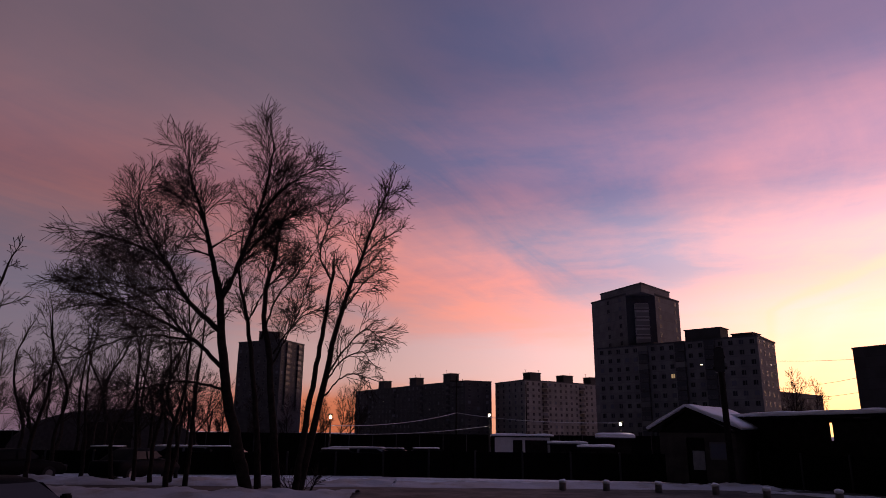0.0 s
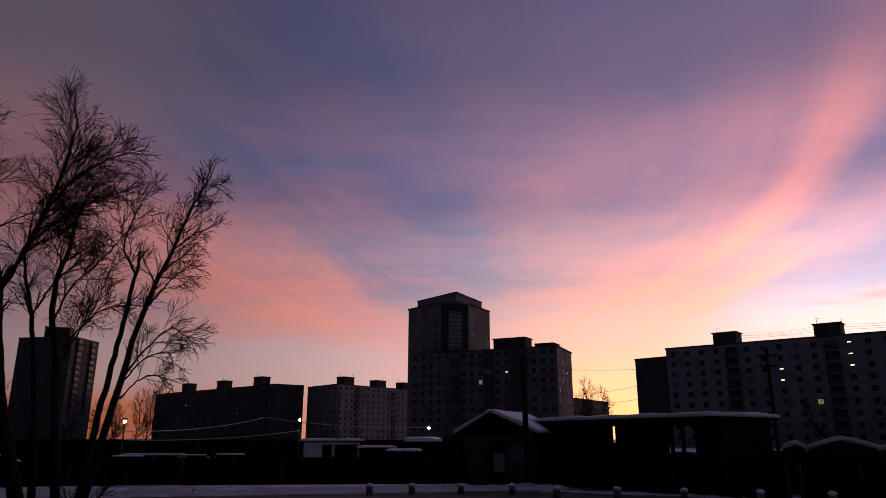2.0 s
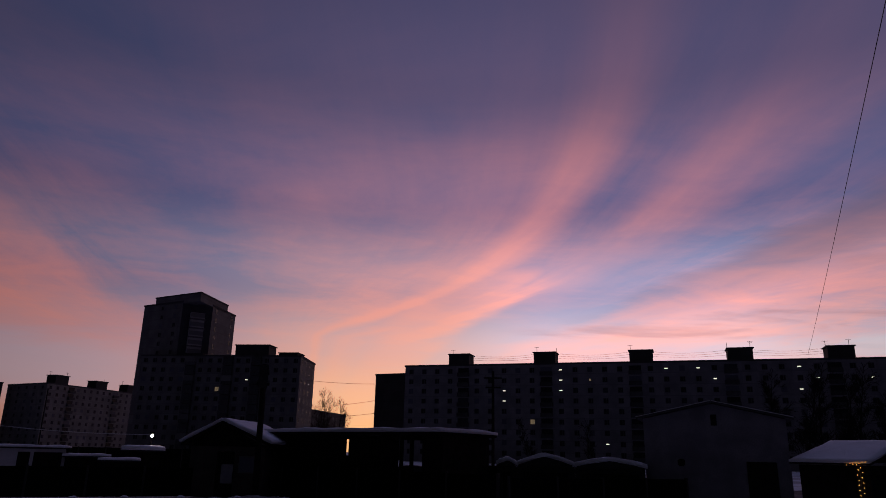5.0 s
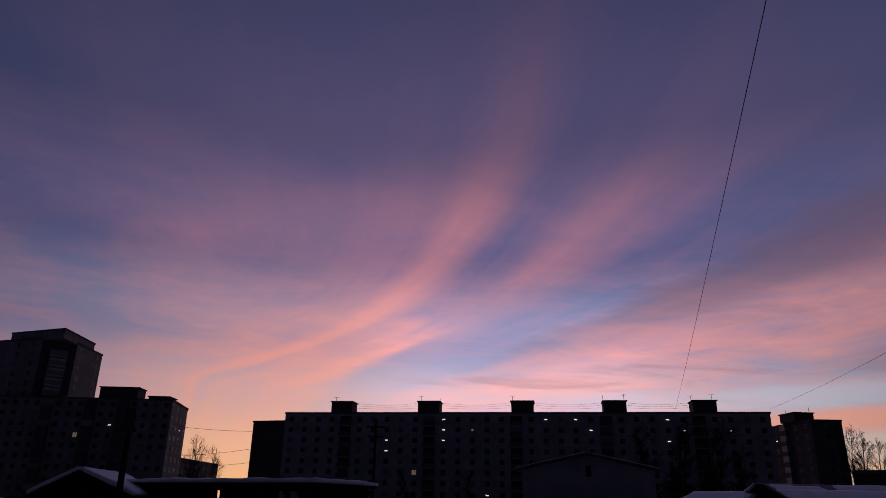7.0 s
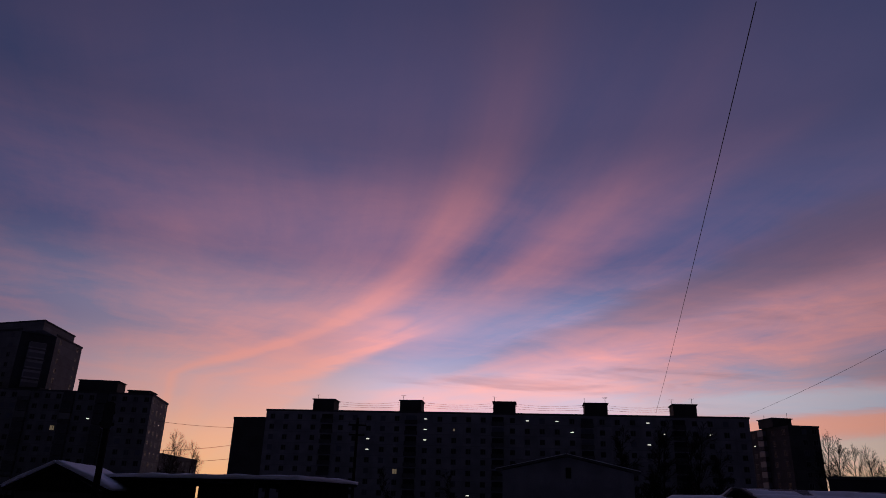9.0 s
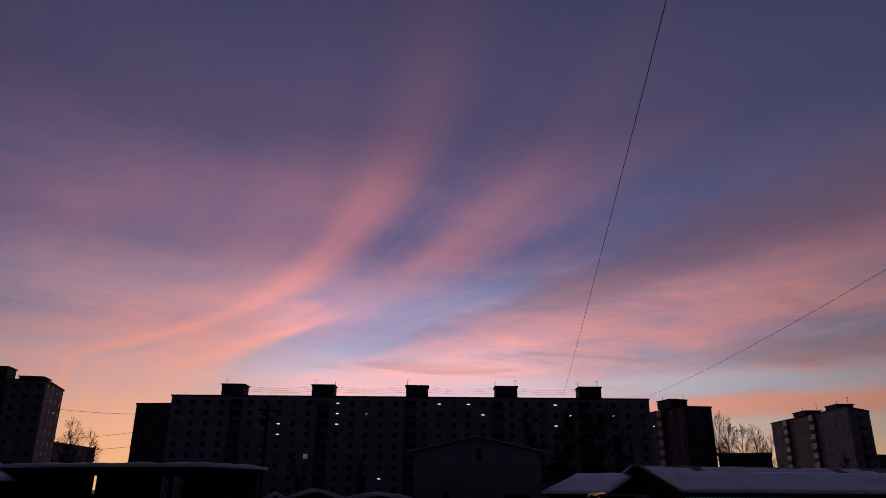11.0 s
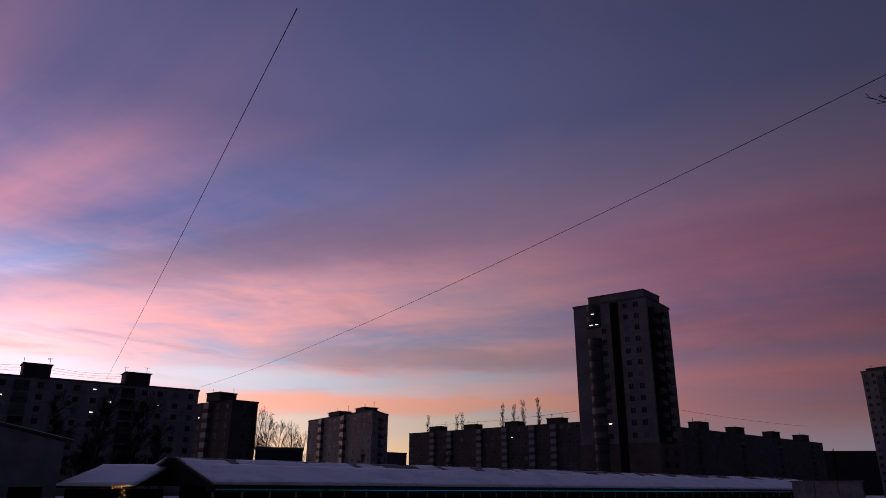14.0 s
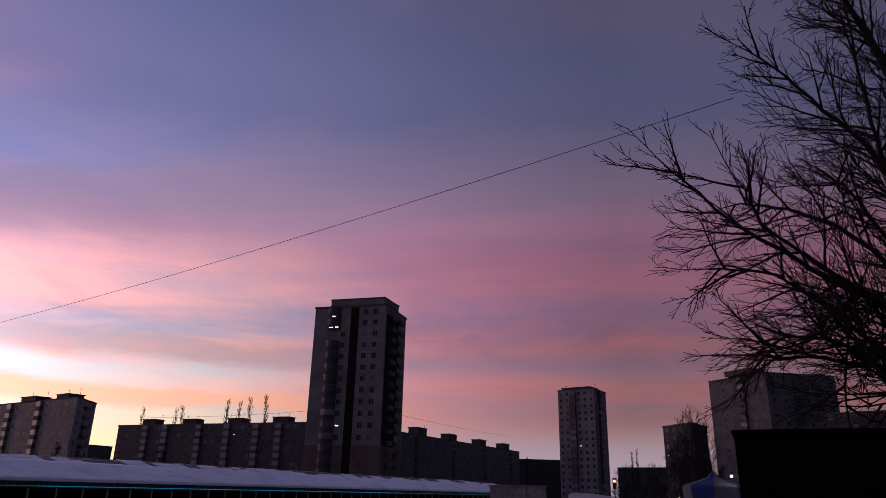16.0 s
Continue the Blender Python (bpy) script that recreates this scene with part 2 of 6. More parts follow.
    west = g.math("DIVIDE", g.math("ADD", g.math("MULTIPLY", x, wx), g.math("MULTIPLY", y, wy)), flat)
    duskw = g.remap(west, 0.72, 0.95, 1.0, 0.3)
    sky = g.mix(1.0, sky, g.xyz(duskw, duskw, duskw), "MULTIPLY")
    # the clear air behind it all
    air = g.node("ShaderNodeTexSky", sky_type="NISHITA", sun_disc=False)
    air.sun_elevation, air.sun_rotation = radians(0.5), radians(GLOW)
    air.dust_density = 2.0
    sky = g.mix(0.02, sky, air.outputs[0], "ADD")
    # below the horizon: dim snow haze
    sky = g.mix(g.remap(z, -0.06, -0.005), (0.02, 0.02, 0.026), sky)
    g.link(sky, bg.inputs[0])
    bg.inputs[1].default_value = 1.0
    g.link(bg.outputs[0], out.inputs[0])


build_world()


# ---- materials ----
def material(name, base, rough=0.8, metal=0.0, spread=0.25, scale=2.0, bump=0.2, tint=None, fine=30.0, spec=0.4, per_object=0.0):
    """Painted, mineral or wooden surface with stains at two scales and fine relief."""
    m = bpy.data.materials.new(name)
    m.use_nodes = True
    g = Graph(m.node_tree)
    b = m.node_tree.nodes["Principled BSDF"]
    pos = g.node("ShaderNodeTexCoord").outputs["Object"]
    big = g.noise(pos, scale, 5.0, 0.6)
    small = g.noise(pos, fine, 3.0, 0.6)
    lo = tuple(c * (1 - spread) for c in base)
    hi = tint or tuple(min(1.0, c * (1 + spread)) for c in base)
    col = g.mix(g.remap(big, 0.3, 0.7), lo, hi)
    col = g.mix(g.math("MULTIPLY", g.remap(small, 0.35, 0.75), 0.35), col, tuple(c * 0.6 for c in base))
    if per_object:
        r = g.node("ShaderNodeObjectInfo").outputs["Random"]
        col = g.mix(1.0, col, g.mix(r, (1 - per_object,) * 3, (1 + per_object,) * 3), "MULTIPLY")
    g.link(col, b.inputs["Base Color"])
    g.link(g.remap(small, 0.2, 0.8, max(0.02, rough - 0.12), min(1.0, rough + 0.1), False), b.inputs["Roughness"])
    b.inputs["Metallic"].default_value = metal
    b.inputs["Specular IOR Level"].default_value = spec
    if bump:
        n = g.node("ShaderNodeBump")
        n.inputs["Strength"].default_value = bump
        n.inputs["Distance"].default_value = 0.03
        g.link(small, n.inputs["Height"])
        g.link(n.outputs[0], b.inputs["Normal"])
    return m


def lamp_material(name, colour, power):
    m = bpy.data.materials.new(name)
    m.use_nodes = True
    b = m.node_tree.nodes["Principled BSDF"]
    b.inputs["Base Color"].default_value = (*colour, 1)
    b.inputs["Emission Color"].default_value = (*colour, 1)
    b.inputs["Emission Strength"].default_value = power
    return m


def glass_material(name, base=(0.012, 0.013, 0.017), rough=0.4, spec=0.18):
    m = bpy.data.materials.new(name)
    m.use_nodes = True
    g = Graph(m.node_tree)
    b = m.node_tree.nodes["Principled BSDF"]
    r = g.node("ShaderNodeObjectInfo").outputs["Random"]
    # some panes get a paler base colour that paints a sky reflection
    g.link(g.mix(g.remap(r, 0.72, 1.0), base, tuple(max(c, min(0.16, c * 9)) for c in base)), b.inputs["Base Color"])
    b.inputs["Specular IOR Level"].default_value = spec
    b.inputs["Roughness"].default_value = rough
    b.inputs["IOR"].default_value = 1.5
    return m


def panel_material(name, base, floor=3.05, wide=3.2, dark=0.55):
    """Concrete panels: stained slabs with dark joints at each storey."""
    m = material(name, base, 0.85, 0.0, 0.18, 0.25, 0.15, None, 6.0)
    g = Graph(m.node_tree)
    b = m.node_tree.nodes["Principled BSDF"]
    old = b.inputs["Base Color"].links[0].from_socket
    sep = g.node("ShaderNodeSeparateXYZ")
    g.link(g.node("ShaderNodeTexCoord").outputs["Object"], sep.inputs[0])
    f = g.math("FRACT", g.math("DIVIDE", sep.outputs[2], floor))
    line = g.math("LESS_THAN", f, 0.04)
    slab = g.node("ShaderNodeTexWhiteNoise", noise_dimensions="3D")
    cell = g.xyz(g.math("FLOOR", g.math("DIVIDE", sep.outputs[0], wide)), g.math("FLOOR", g.math("DIVIDE", sep.outputs[1], wide)),
                 g.math("FLOOR", g.math("DIVIDE", sep.outputs[2], floor)))
    g.link(cell, slab.inputs["Vector"])
    col = g.mix(1.0, old, g.mix(slab.outputs["Value"], (0.88, 0.88, 0.88), (1.1, 1.1, 1.1)), "MULTIPLY")
    col = g.mix(g.math("MULTIPLY", line, 0.6), col, tuple(c * dark for c in base))
    g.link(col, b.inputs["Base Color"])
    return m


def snow_material(name, dirt=0.25, scale=0.35, base=(0.86, 0.88, 0.95)):
    m = bpy.data.materials.new(name)
    m.use_nodes = True
    g = Graph(m.node_tree)
    b = m.node_tree.nodes["Principled BSDF"]
    pos = g.node("ShaderNodeTexCoord").outputs["Object"]
    big, mid, small = g.noise(pos, scale, 6.0, 0.6), g.noise(pos, 2.2, 5.0, 0.6), g.noise(pos, 14.0, 4.0, 0.65)
    col = g.mix(g.math("MULTIPLY", g.remap(big, 0.45, 0.7), dirt), base, (0.30, 0.26, 0.23))
    col = g.mix(g.math("MULTIPLY", g.remap(mid, 0.5, 0.75), dirt), col, (0.42, 0.39, 0.38))
    g.link(col, b.inputs["Base Color"])
    b.inputs["Roughness"].default_value = 0.75
    n = g.node("ShaderNodeBump")
    n.inputs["Strength"].default_value, n.inputs["Distance"].default_value = 0.7, 0.14
    g.link(g.math("ADD", mid, g.math("MULTIPLY", small, 0.5)), n.inputs["Height"])
    g.link(n.outputs[0], b.inputs["Normal"])
    return m


SNOW = snow_material("snow", 0.15)
ROOF_SNOW = snow_material("patchy_roof_snow", 0.3, 0.5)
GROUND = snow_material("trodden_snow", 1.0, 0.12)
STREET_SNOW = snow_material("street_snow", 1.0, 0.5, (0.44, 0.44, 0.49))
ROAD = material("slushy_road", (0.04, 0.034, 0.031), 0.75, 0, 0.5, 0.7, 1.0, (0.11, 0.097, 0.09), 3.0, 0.15)
PANEL = panel_material("concrete_panel", (0.15, 0.147, 0.155))
PANEL_LONG = panel_material("light_concrete_panel", (0.205, 0.2, 0.22))
PANEL_TOWER = panel_material("grey_tower_panel", (0.135, 0.132, 0.137))
# dark copies of the panel: the shade of blocks against the sky, in the colour
PANEL_DARK = panel_material("backlit_concrete_panel", (0.055, 0.054, 0.057))
PANEL_DUSK = panel_material("dusk_concrete_panel", (0.085, 0.083, 0.088))
PANEL_BLACK = panel_material("silhouette_concrete_panel", (0.025, 0.025, 0.027))
PANEL_LIGHT = panel_material("pale_panel", (0.20, 0.195, 0.195))
BRICK_BROWN = panel_material("brown_brick_cladding", (0.085, 0.066, 0.06), 0.6, 1.2)
ROOFING = material("roofing_felt", (0.06, 0.06, 0.065), 0.9)
WHITE_FRAME = material("white_window_frame", (0.1, 0.1, 0.105), 0.5, 0, 0.1)
GLASS = glass_material("dark_glass")
SKYGLASS = glass_material("loggia_glass", (0.045, 0.048, 0.056), 0.35, 0.2)
LIT_COOL = lamp_material("lit_window_cool", (1.0, 0.93, 0.75), 1.5)
LIT_WARM = lamp_material("lit_window_warm", (1.0, 0.72, 0.4), 0.16)
BALCONY = material("balcony_panel", (0.06, 0.06, 0.065), 0.8, 0, 0.3, 0.8, 0.1, None, 20.0, 0.3, 0.35)
BARK = material("dark_bark", (0.02, 0.017, 0.015), 0.95, 0, 0.4, 5.0, 0.7, None, 25.0, 0.1)
TWIG = material("twig_bark", (0.022, 0.018, 0.016), 0.95, 0, 0.3, 2.0, 0.0, None, 10.0, 0.1)
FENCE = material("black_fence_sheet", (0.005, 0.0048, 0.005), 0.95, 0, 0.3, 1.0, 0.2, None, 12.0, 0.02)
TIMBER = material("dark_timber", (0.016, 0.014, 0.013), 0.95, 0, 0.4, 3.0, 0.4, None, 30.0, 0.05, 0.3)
PLASTER = material("grey_plaster", (0.21, 0.21, 0.23), 0.9, 0, 0.22, 0.7, 0.3, None, 14.0, 0.2)
HUT_WALL = material("hut_render", (0.06, 0.05, 0.045), 0.9, 0, 0.3, 1.2, 0.3, None, 18.0, 0.2)
METAL = material("grey_metal", (0.25, 0.25, 0.26), 0.45, 0.8, 0.2, 3.0, 0.05)
DARK_METAL = material("dark_metal", (0.03, 0.03, 0.032), 0.55, 0.5, 0.3, 3.0, 0.05)
FROST = material("frosted_cable", (0.5, 0.5, 0.55), 0.8, 0, 0.2, 4.0, 0.0)
CABLE = material("black_cable", (0.02, 0.02, 0.022), 0.8, 0, 0.2, 4.0, 0.0)
CONCRETE = material("rough_concrete", (0.16, 0.155, 0.15), 0.9, 0, 0.3, 1.5, 0.5, None, 20.0)
LAMP_WHITE = lamp_material("street_lamp_glow", (1.0, 0.93, 0.75), 40.0)
BULB_WARM = lamp_material("warm_bulb", (1.0, 0.42, 0.08), 4.0)
LED_BLUE = lamp_material("blue_led", (0.02, 0.42, 0.75), 0.18)
LED_GREEN = lamp_material("green_led", (0.05, 0.5, 0.5), 0.07)
RED_LAMP = lamp_material("red_lamp", (1.0, 0.05, 0.04), 12.0)


# ---- mesh helpers ----
def part(name, bm, mat, parent=None, label="", smooth=False):
    """Link a bmesh as one mesh object under a thing or a part."""
    me = bpy.data.meshes.new(name)
    bm.to_mesh(me)
    bm.free()
    for m in (mat if isinstance(mat, (list, tuple)) else [mat]):
        me.materials.append(m)
    if smooth:
        me.polygons.foreach_set("use_smooth", [True] * len(me.polygons))
    ob = new(name, me)
    if parent is not None:
        ob.parent = parent
    return tagged(ob, label) if label else ob


def share(name, me, parent, m):
    ob = new(name, me)
    ob.parent = parent
    ob.matrix_basis = m
    return ob


def thing(name, label, category, at=(0, 0, 0), turn=0.0, group="", kind=""):
    e = new(name)
    e.matrix_basis = pose(*at, 0, 0, turn)
    e.empty_display_size = 0.5
    return tagged(e, label, category, group, kind)


def box(bm, x0, x1, y0, y1, z0, z1, bevel=0.0, mat=0):
    vs = [bm.verts.new((x, y, z)) for z in (z0, z1) for x, y in ((x0, y0), (x1, y0), (x1, y1), (x0, y1))]
    fs = []
    for q in ((0, 3, 2, 1), (4, 5, 6, 7), (0, 1, 5, 4), (1, 2, 6, 5), (2, 3, 7, 6), (3, 0, 4, 7)):
        f = bm.faces.new([vs[i] for i in q])
        f.material_index = mat
        fs.append(f)
    if bevel:
        edges = list({e for f in fs for e in f.edges})
        bmesh.ops.bevel(bm, geom=edges, offset=bevel, segments=2, affect="EDGES")
    return bm


def cube(*a, **k):
    return box(bmesh.new(), *a, **k)


def prism(bm, poly, z0, z1, mat=0):
    """Upright prism on a plan polygon."""
    if sum(a[0] * b[1] - b[0] * a[1] for a, b in zip(poly, poly[1:] + poly[:1])) < 0:
        poly = poly[::-1]
    lo = [bm.verts.new((p[0], p[1], z0)) for p in poly]
    hi = [bm.verts.new((p[0], p[1], z1)) for p in poly]
    bm.faces.new(lo[::-1]).material_index = mat
    bm.faces.new(hi).material_index = mat
    n = len(poly)
    for i in range(n):
        bm.faces.new((lo[i], lo[(i + 1) % n], hi[(i + 1) % n], hi[i])).material_index = mat
    return bm


def extrude_profile(bm, prof, x0, x1, steps=1, wobble=None, mat=0):
    """A closed profile of (y, z) drawn along x; wobble(x, i) may shift its points."""
    rings = []
    for s in range(steps + 1):
        x = x0 + (x1 - x0) * s / steps
        ring = []
        for i, (y, z) in enumerate(prof):
            dy, dz = wobble(x, i) if wobble else (0, 0)
            ring.append(bm.verts.new((x, y + dy, z + dz)))
        rings.append(ring)
    n = len(prof)
    for a, b in zip(rings, rings[1:]):
        for i in range(n):
            bm.faces.new((a[i], a[(i + 1) % n], b[(i + 1) % n], b[i])).material_index = mat
    bm.faces.new(rings[0][::-1]).material_index = mat
    bm.faces.new(rings[-1]).material_index = mat
    bmesh.ops.recalc_face_normals(bm, faces=bm.faces[:])
    return bm


def tube(bm, pts, radii, sides=6):
    pts = [Vector(p) for p in pts]
    if isinstance(radii, (int, float)):
        radii = [radii] * len(pts)
    rings = []
    for i, p in enumerate(pts):
        d = (pts[min(i + 1, len(pts) - 1)] - pts[max(i - 1, 0)]).normalized()
        s = d.cross(Vector((0.31, 0.17, 0.93)) if abs(d.z) < 0.9 else Vector((1, 0, 0))).normalized()
        t = d.cross(s)
        rings.append([bm.verts.new(p + (s * math.cos(k * math.tau / sides) + t * math.sin(k * math.tau / sides)) * radii[i]) for k in range(sides)])
    for a, b in zip(rings, rings[1:]):
        for k in range(sides):
            bm.faces.new((a[k], a[(k + 1) % sides], b[(k + 1) % sides], b[k]))
    bm.faces.new(rings[0][::-1])
    bm.faces.new(rings[-1])
    return bm


def polar(az, d):
    a = radians(az)
    return (d * math.sin(a), d * math.cos(a))


# ---- ground ----
def build_ground():
    bm = bmesh.new()
    rs = [0.0] + [2.0 * 1.16 ** i for i in range(54)]
    n = 96
    rings = []
    for r in rs[1:]:
        ring = []
        for k in range(n):
            a = math.tau * k / n
            x, y = r * math.sin(a), r * math.cos(a)
            dz = 0.0
            if 4 < r < 80:
                dz = 0.10 * (noise.noise((x * 0.25, y * 0.25, 0)) + 0.5 * noise.noise((x * 0.8, y * 0.8, 3)))
                dz *= min(1.0, (r - 4) / 4)
            ring.append(bm.verts.new((x, y, dz - 0.06)))
        rings.append(ring)
    c = bm.verts.new((0, 0, -0.06))
    for k in range(n):
        bm.faces.new((c, rings[0][(k + 1) % n], rings[0][k]))
    for a, b in zip(rings, rings[1:]):
        for k in range(n):
            bm.faces.new((a[k], a[(k + 1) % n], b[(k + 1) % n], b[k]))
    ob = part("ground", bm, GROUND, None, "snow-covered ground trodden and dirty in places", True)
    tagged(ob, "", "ground", "", "structure")


def strip(bm, x0, x1, y0, y1, z, amp, step=0.5, crown=0.0, seed=0.0, edge=0.35):
    """An uneven long strip along x, with ragged edges and a crowned back."""
    nx = max(2, int((x1 - x0) / step))
    ny = max(4, int((y1 - y0) / step))
    grid = []
    for i in range(nx + 1):
        row = []
        for j in range(ny + 1):
            x, v = x0 + (x1 - x0) * i / nx, j / ny
            y = y0 + (y1 - y0) * v
            n1 = noise.noise((x * 0.9, y * 0.9, seed))
            n2 = noise.noise((x * 2.7, y * 2.7, seed + 5))
            hump = math.sin(math.pi * v) ** 0.7 if 0 < v < 1 else 0.0
            ey = edge * noise.noise((x * 0.7, v * 3, seed + 9)) if j in (0, ny) else 0.0
            row.append(bm.verts.new((x, y + ey, z + hump * (crown + amp * (n1 + 0.6 * n2)) - (0.1 if j in (0, ny) and crown else 0))))
        grid.append(row)
    for a, b in zip(grid, grid[1:]):
        for j in range(ny):
            bm.faces.new((a[j], b[j], b[j + 1], a[j + 1]))
    return bm


build_ground()
# the street in front runs along x at y of about 27 m
road = part("road", strip(bmesh.new(), -60, 60, 22.5, 29.5, 0.07, 0.02, 1.0, 0.0, 2.0), ROAD, None, "street of brown slush and bare asphalt", True)
tagged(road, "", "road", "", "structure")
bank = part("snow_bank", strip(strip(bmesh.new(), -60, -2, 29.6, 33.4, 0.0, 0.22, 0.25, 0.2, 4.0), -2, 14, 29.6, 33.4, 0.0, 0.15, 0.25, 0.12, 4.0), STREET_SNOW, None, "ploughed snow bank along the street edge", True)
tagged(bank, "", "snow bank", "", "stuff")
near_bank = part("snow_bank", strip(bmesh.new(), -32, -3, 23.5, 27.5, 0.0, 0.2, 0.25, 0.2, 8.0), STREET_SNOW, None, "low snow heap round the willow trunks", True)
tagged(near_bank, "", "snow bank", "", "stuff")


# ---- apartment buildings ----
def framed(xs, zs, holes, y0, y1):
    """A flat frame over a grid of cells, some of them open, drawn from y0 back to y1."""
    bm = bmesh.new()
    V = {}

    def v(i, j, y):
        if (i, j, y) not in V:
            V[i, j, y] = bm.verts.new((xs[i], y, zs[j]))
        return V[i, j, y]

    nx, nz = len(xs) - 1, len(zs) - 1
    solid = lambda i, j: 0 <= i < nx and 0 <= j < nz and (i, j) not in holes
    for i in range(nx):
        for j in range(nz):
            if not solid(i, j):
                continue
            bm.faces.new((v(i, j, y0), v(i + 1, j, y0), v(i + 1, j + 1, y0), v(i, j + 1, y0)))
            for a, b, c, d, o in ((i, j, i + 1, j, (i, j - 1)), (i + 1, j, i + 1, j + 1, (i + 1, j)), (i + 1, j + 1, i, j + 1, (i, j + 1)), (i, j + 1, i, j, (i - 1, j))):
                if not solid(*o):
                    bm.faces.new((v(a, b, y1), v(c, d, y1), v(c, d, y0), v(a, b, y0)))
    return bm


def mesh_of(name, bm, mat):
    me = bpy.data.meshes.new(name)
    bm.to_mesh(me)
    bm.free()
    me.materials.append(mat)
    return me


def window_mesh(w, h, glass, sash=True):
    """A window facing -y about its centre: the frame, and the pane behind it."""
    t = 0.1
    if sash:
        xs = [-w / 2, -w / 2 + t, w * 0.1 - 0.045, w * 0.1 + 0.045, w / 2 - t, w / 2]
        holes = {(1, 1), (3, 1)}
    else:
        xs = [-w / 2, -w / 2 + t, w / 2 - t, w / 2]
        holes = {(1, 1)}
    zs = [-h / 2, -h / 2 + t, h / 2 - t, h / 2]
    return (mesh_of("window", framed(xs, zs, holes, -0.06, 0.05), WHITE_FRAME),
            mesh_of("pane", cube(-w / 2 + t * 0.6, w / 2 - t * 0.6, -0.015, 0.04, -h / 2 + t * 0.6, h / 2 - t * 0.6), glass))


def pair(name, sub, meshes, parent, m):
    """A part and its one sub-part, on shared meshes."""
    a = share(name, meshes[0], parent, m)
    share(sub, meshes[1], a, Matrix.Identity(4))
    return a


WIN = {k: window_mesh(1.4, 1.45, g) for k, g in (("dark", GLASS), ("cool", LIT_COOL), ("warm", LIT_WARM))}
SMALL_LIT = window_mesh(1.05, 0.46, LIT_COOL, False)
SMALL_WARM = window_mesh(0.8, 0.8, LIT_WARM, False)


def balcony_mesh(w, h, d, glazed, pane=None):
    """A loggia: slab, parapet and cheeks in one, and the glazing or the dark door wall."""
    bm = bmesh.new()
    top = h if glazed else 1.1
    lo = [bm.verts.new(c) for c in ((-w / 2, 0, 0), (-w / 2, -d, 0), (w / 2, -d, 0), (w / 2, 0, 0))]
    hi = [bm.verts.new((c.co.x, c.co.y, 1.1)) for c in lo]
    bm.faces.new(lo[::-1])
    for i in range(3):
        bm.faces.new((lo[i], lo[i + 1], hi[i + 1], hi[i]))
    ins = [bm.verts.new(c) for c in ((-w / 2 + 0.08, 0, 1.1), (-w / 2 + 0.08, -d + 0.08, 1.1), (w / 2 - 0.08, -d + 0.08, 1.1), (w / 2 - 0.08, 0, 1.1))]
    dn = [bm.verts.new((c.co.x, c.co.y, 0.16)) for c in ins]
    for i in range(3):
        bm.faces.new((hi[i], hi[i + 1], ins[i + 1], ins[i]))
        bm.faces.new((ins[i], ins[i + 1], dn[i + 1], dn[i]))
    bm.faces.new(dn)
    bmesh.ops.recalc_face_normals(bm, faces=bm.faces[:])
    if glazed:
        glass = framed([-w / 2 + 0.05 + (w - 0.1) * i / 4 for i in range(5)], [1.12, h - 0.05], set(), -d + 0.02, -0.01)
    else:
        glass = cube(-w / 2 + 0.1, w / 2 - 0.1, -0.03, 0.0, 0.2, h - 0.3)
    return mesh_of("balcony", bm, BALCONY), mesh_of("glazing", glass, pane or (SKYGLASS if glazed else GLASS))


# sky reflections in the loggia panes are put into this pale base colour
PALE_LOGGIA = glass_material("sky_pale_loggia_glass", (0.17, 0.175, 0.195), 0.35, 0.25)
LOGGIA = balcony_mesh(3.4, 2.75, 0.9, False)
GLAZED = balcony_mesh(3.0, 2.75, 1.1, True)
GLAZED_PALE = balcony_mesh(2.8, 2.75, 1.1, True, PALE_LOGGIA)


def facade(parent, base, p, q, inward, floors, storey, z0, cols, balconies=(), lit=(), glazed=False, first=0, bare=()):
    """Windows and loggias on the wall from p to q; lit: (column, floor, kind)."""
    p, q = Vector(p) - Vector(base), Vector(q) - Vector(base)
    d = (q - p).normalized()
    nrm = Vector((-d.y, d.x))
    if nrm.dot(Vector(inward) - Vector(base) - p) > 0:
        nrm = -nrm
    # the mesh faces -y: its x must run so that -y is the outward normal
    ex = Vector((-nrm.y, nrm.x))
    rot = Matrix(((ex.x, -nrm.x, 0, 0), (ex.y, -nrm.y, 0, 0), (0, 0, 1, 0), (0, 0, 0, 1)))
    step = (q - p).length / cols
    glow = {(c, f): k for c, f, k in lit}
    for c in range(cols):
        if c in bare:
            continue
        at = p + d * step * (c + 0.5)
        for f in range(first, floors):
            z = z0 + f * storey
            if c in balconies:
                pair("balcony", "glazing", GLAZED_PALE if glazed == "pale" else GLAZED if glazed else LOGGIA, parent, Matrix.Translation((at.x, at.y, z)) @ rot)
            else:
                kind = glow.get((c, f))
                me = WIN["dark"] if kind is None else WIN[kind] if kind in WIN else SMALL_LIT if kind == "s" else SMALL_WARM
                pair("window", "pane", me, parent, Matrix.Translation((at.x, at.y, z + 1.55)) @ rot)


def antenna(parent, x, y, z, h, bars=3):
    bm = bmesh.new()
    tube(bm, [(x, y, z), (x, y, z + h)], 0.06, 5)
    for i in range(bars):
        w = 0.7 - 0.12 * i
        tube(bm, [(x - w, y, z + h * (0.95 - 0.13 * i)), (x + w, y, z + h * (0.95 - 0.13 * i))], 0.04, 4)
    return part("antenna", bm, DARK_METAL, parent)


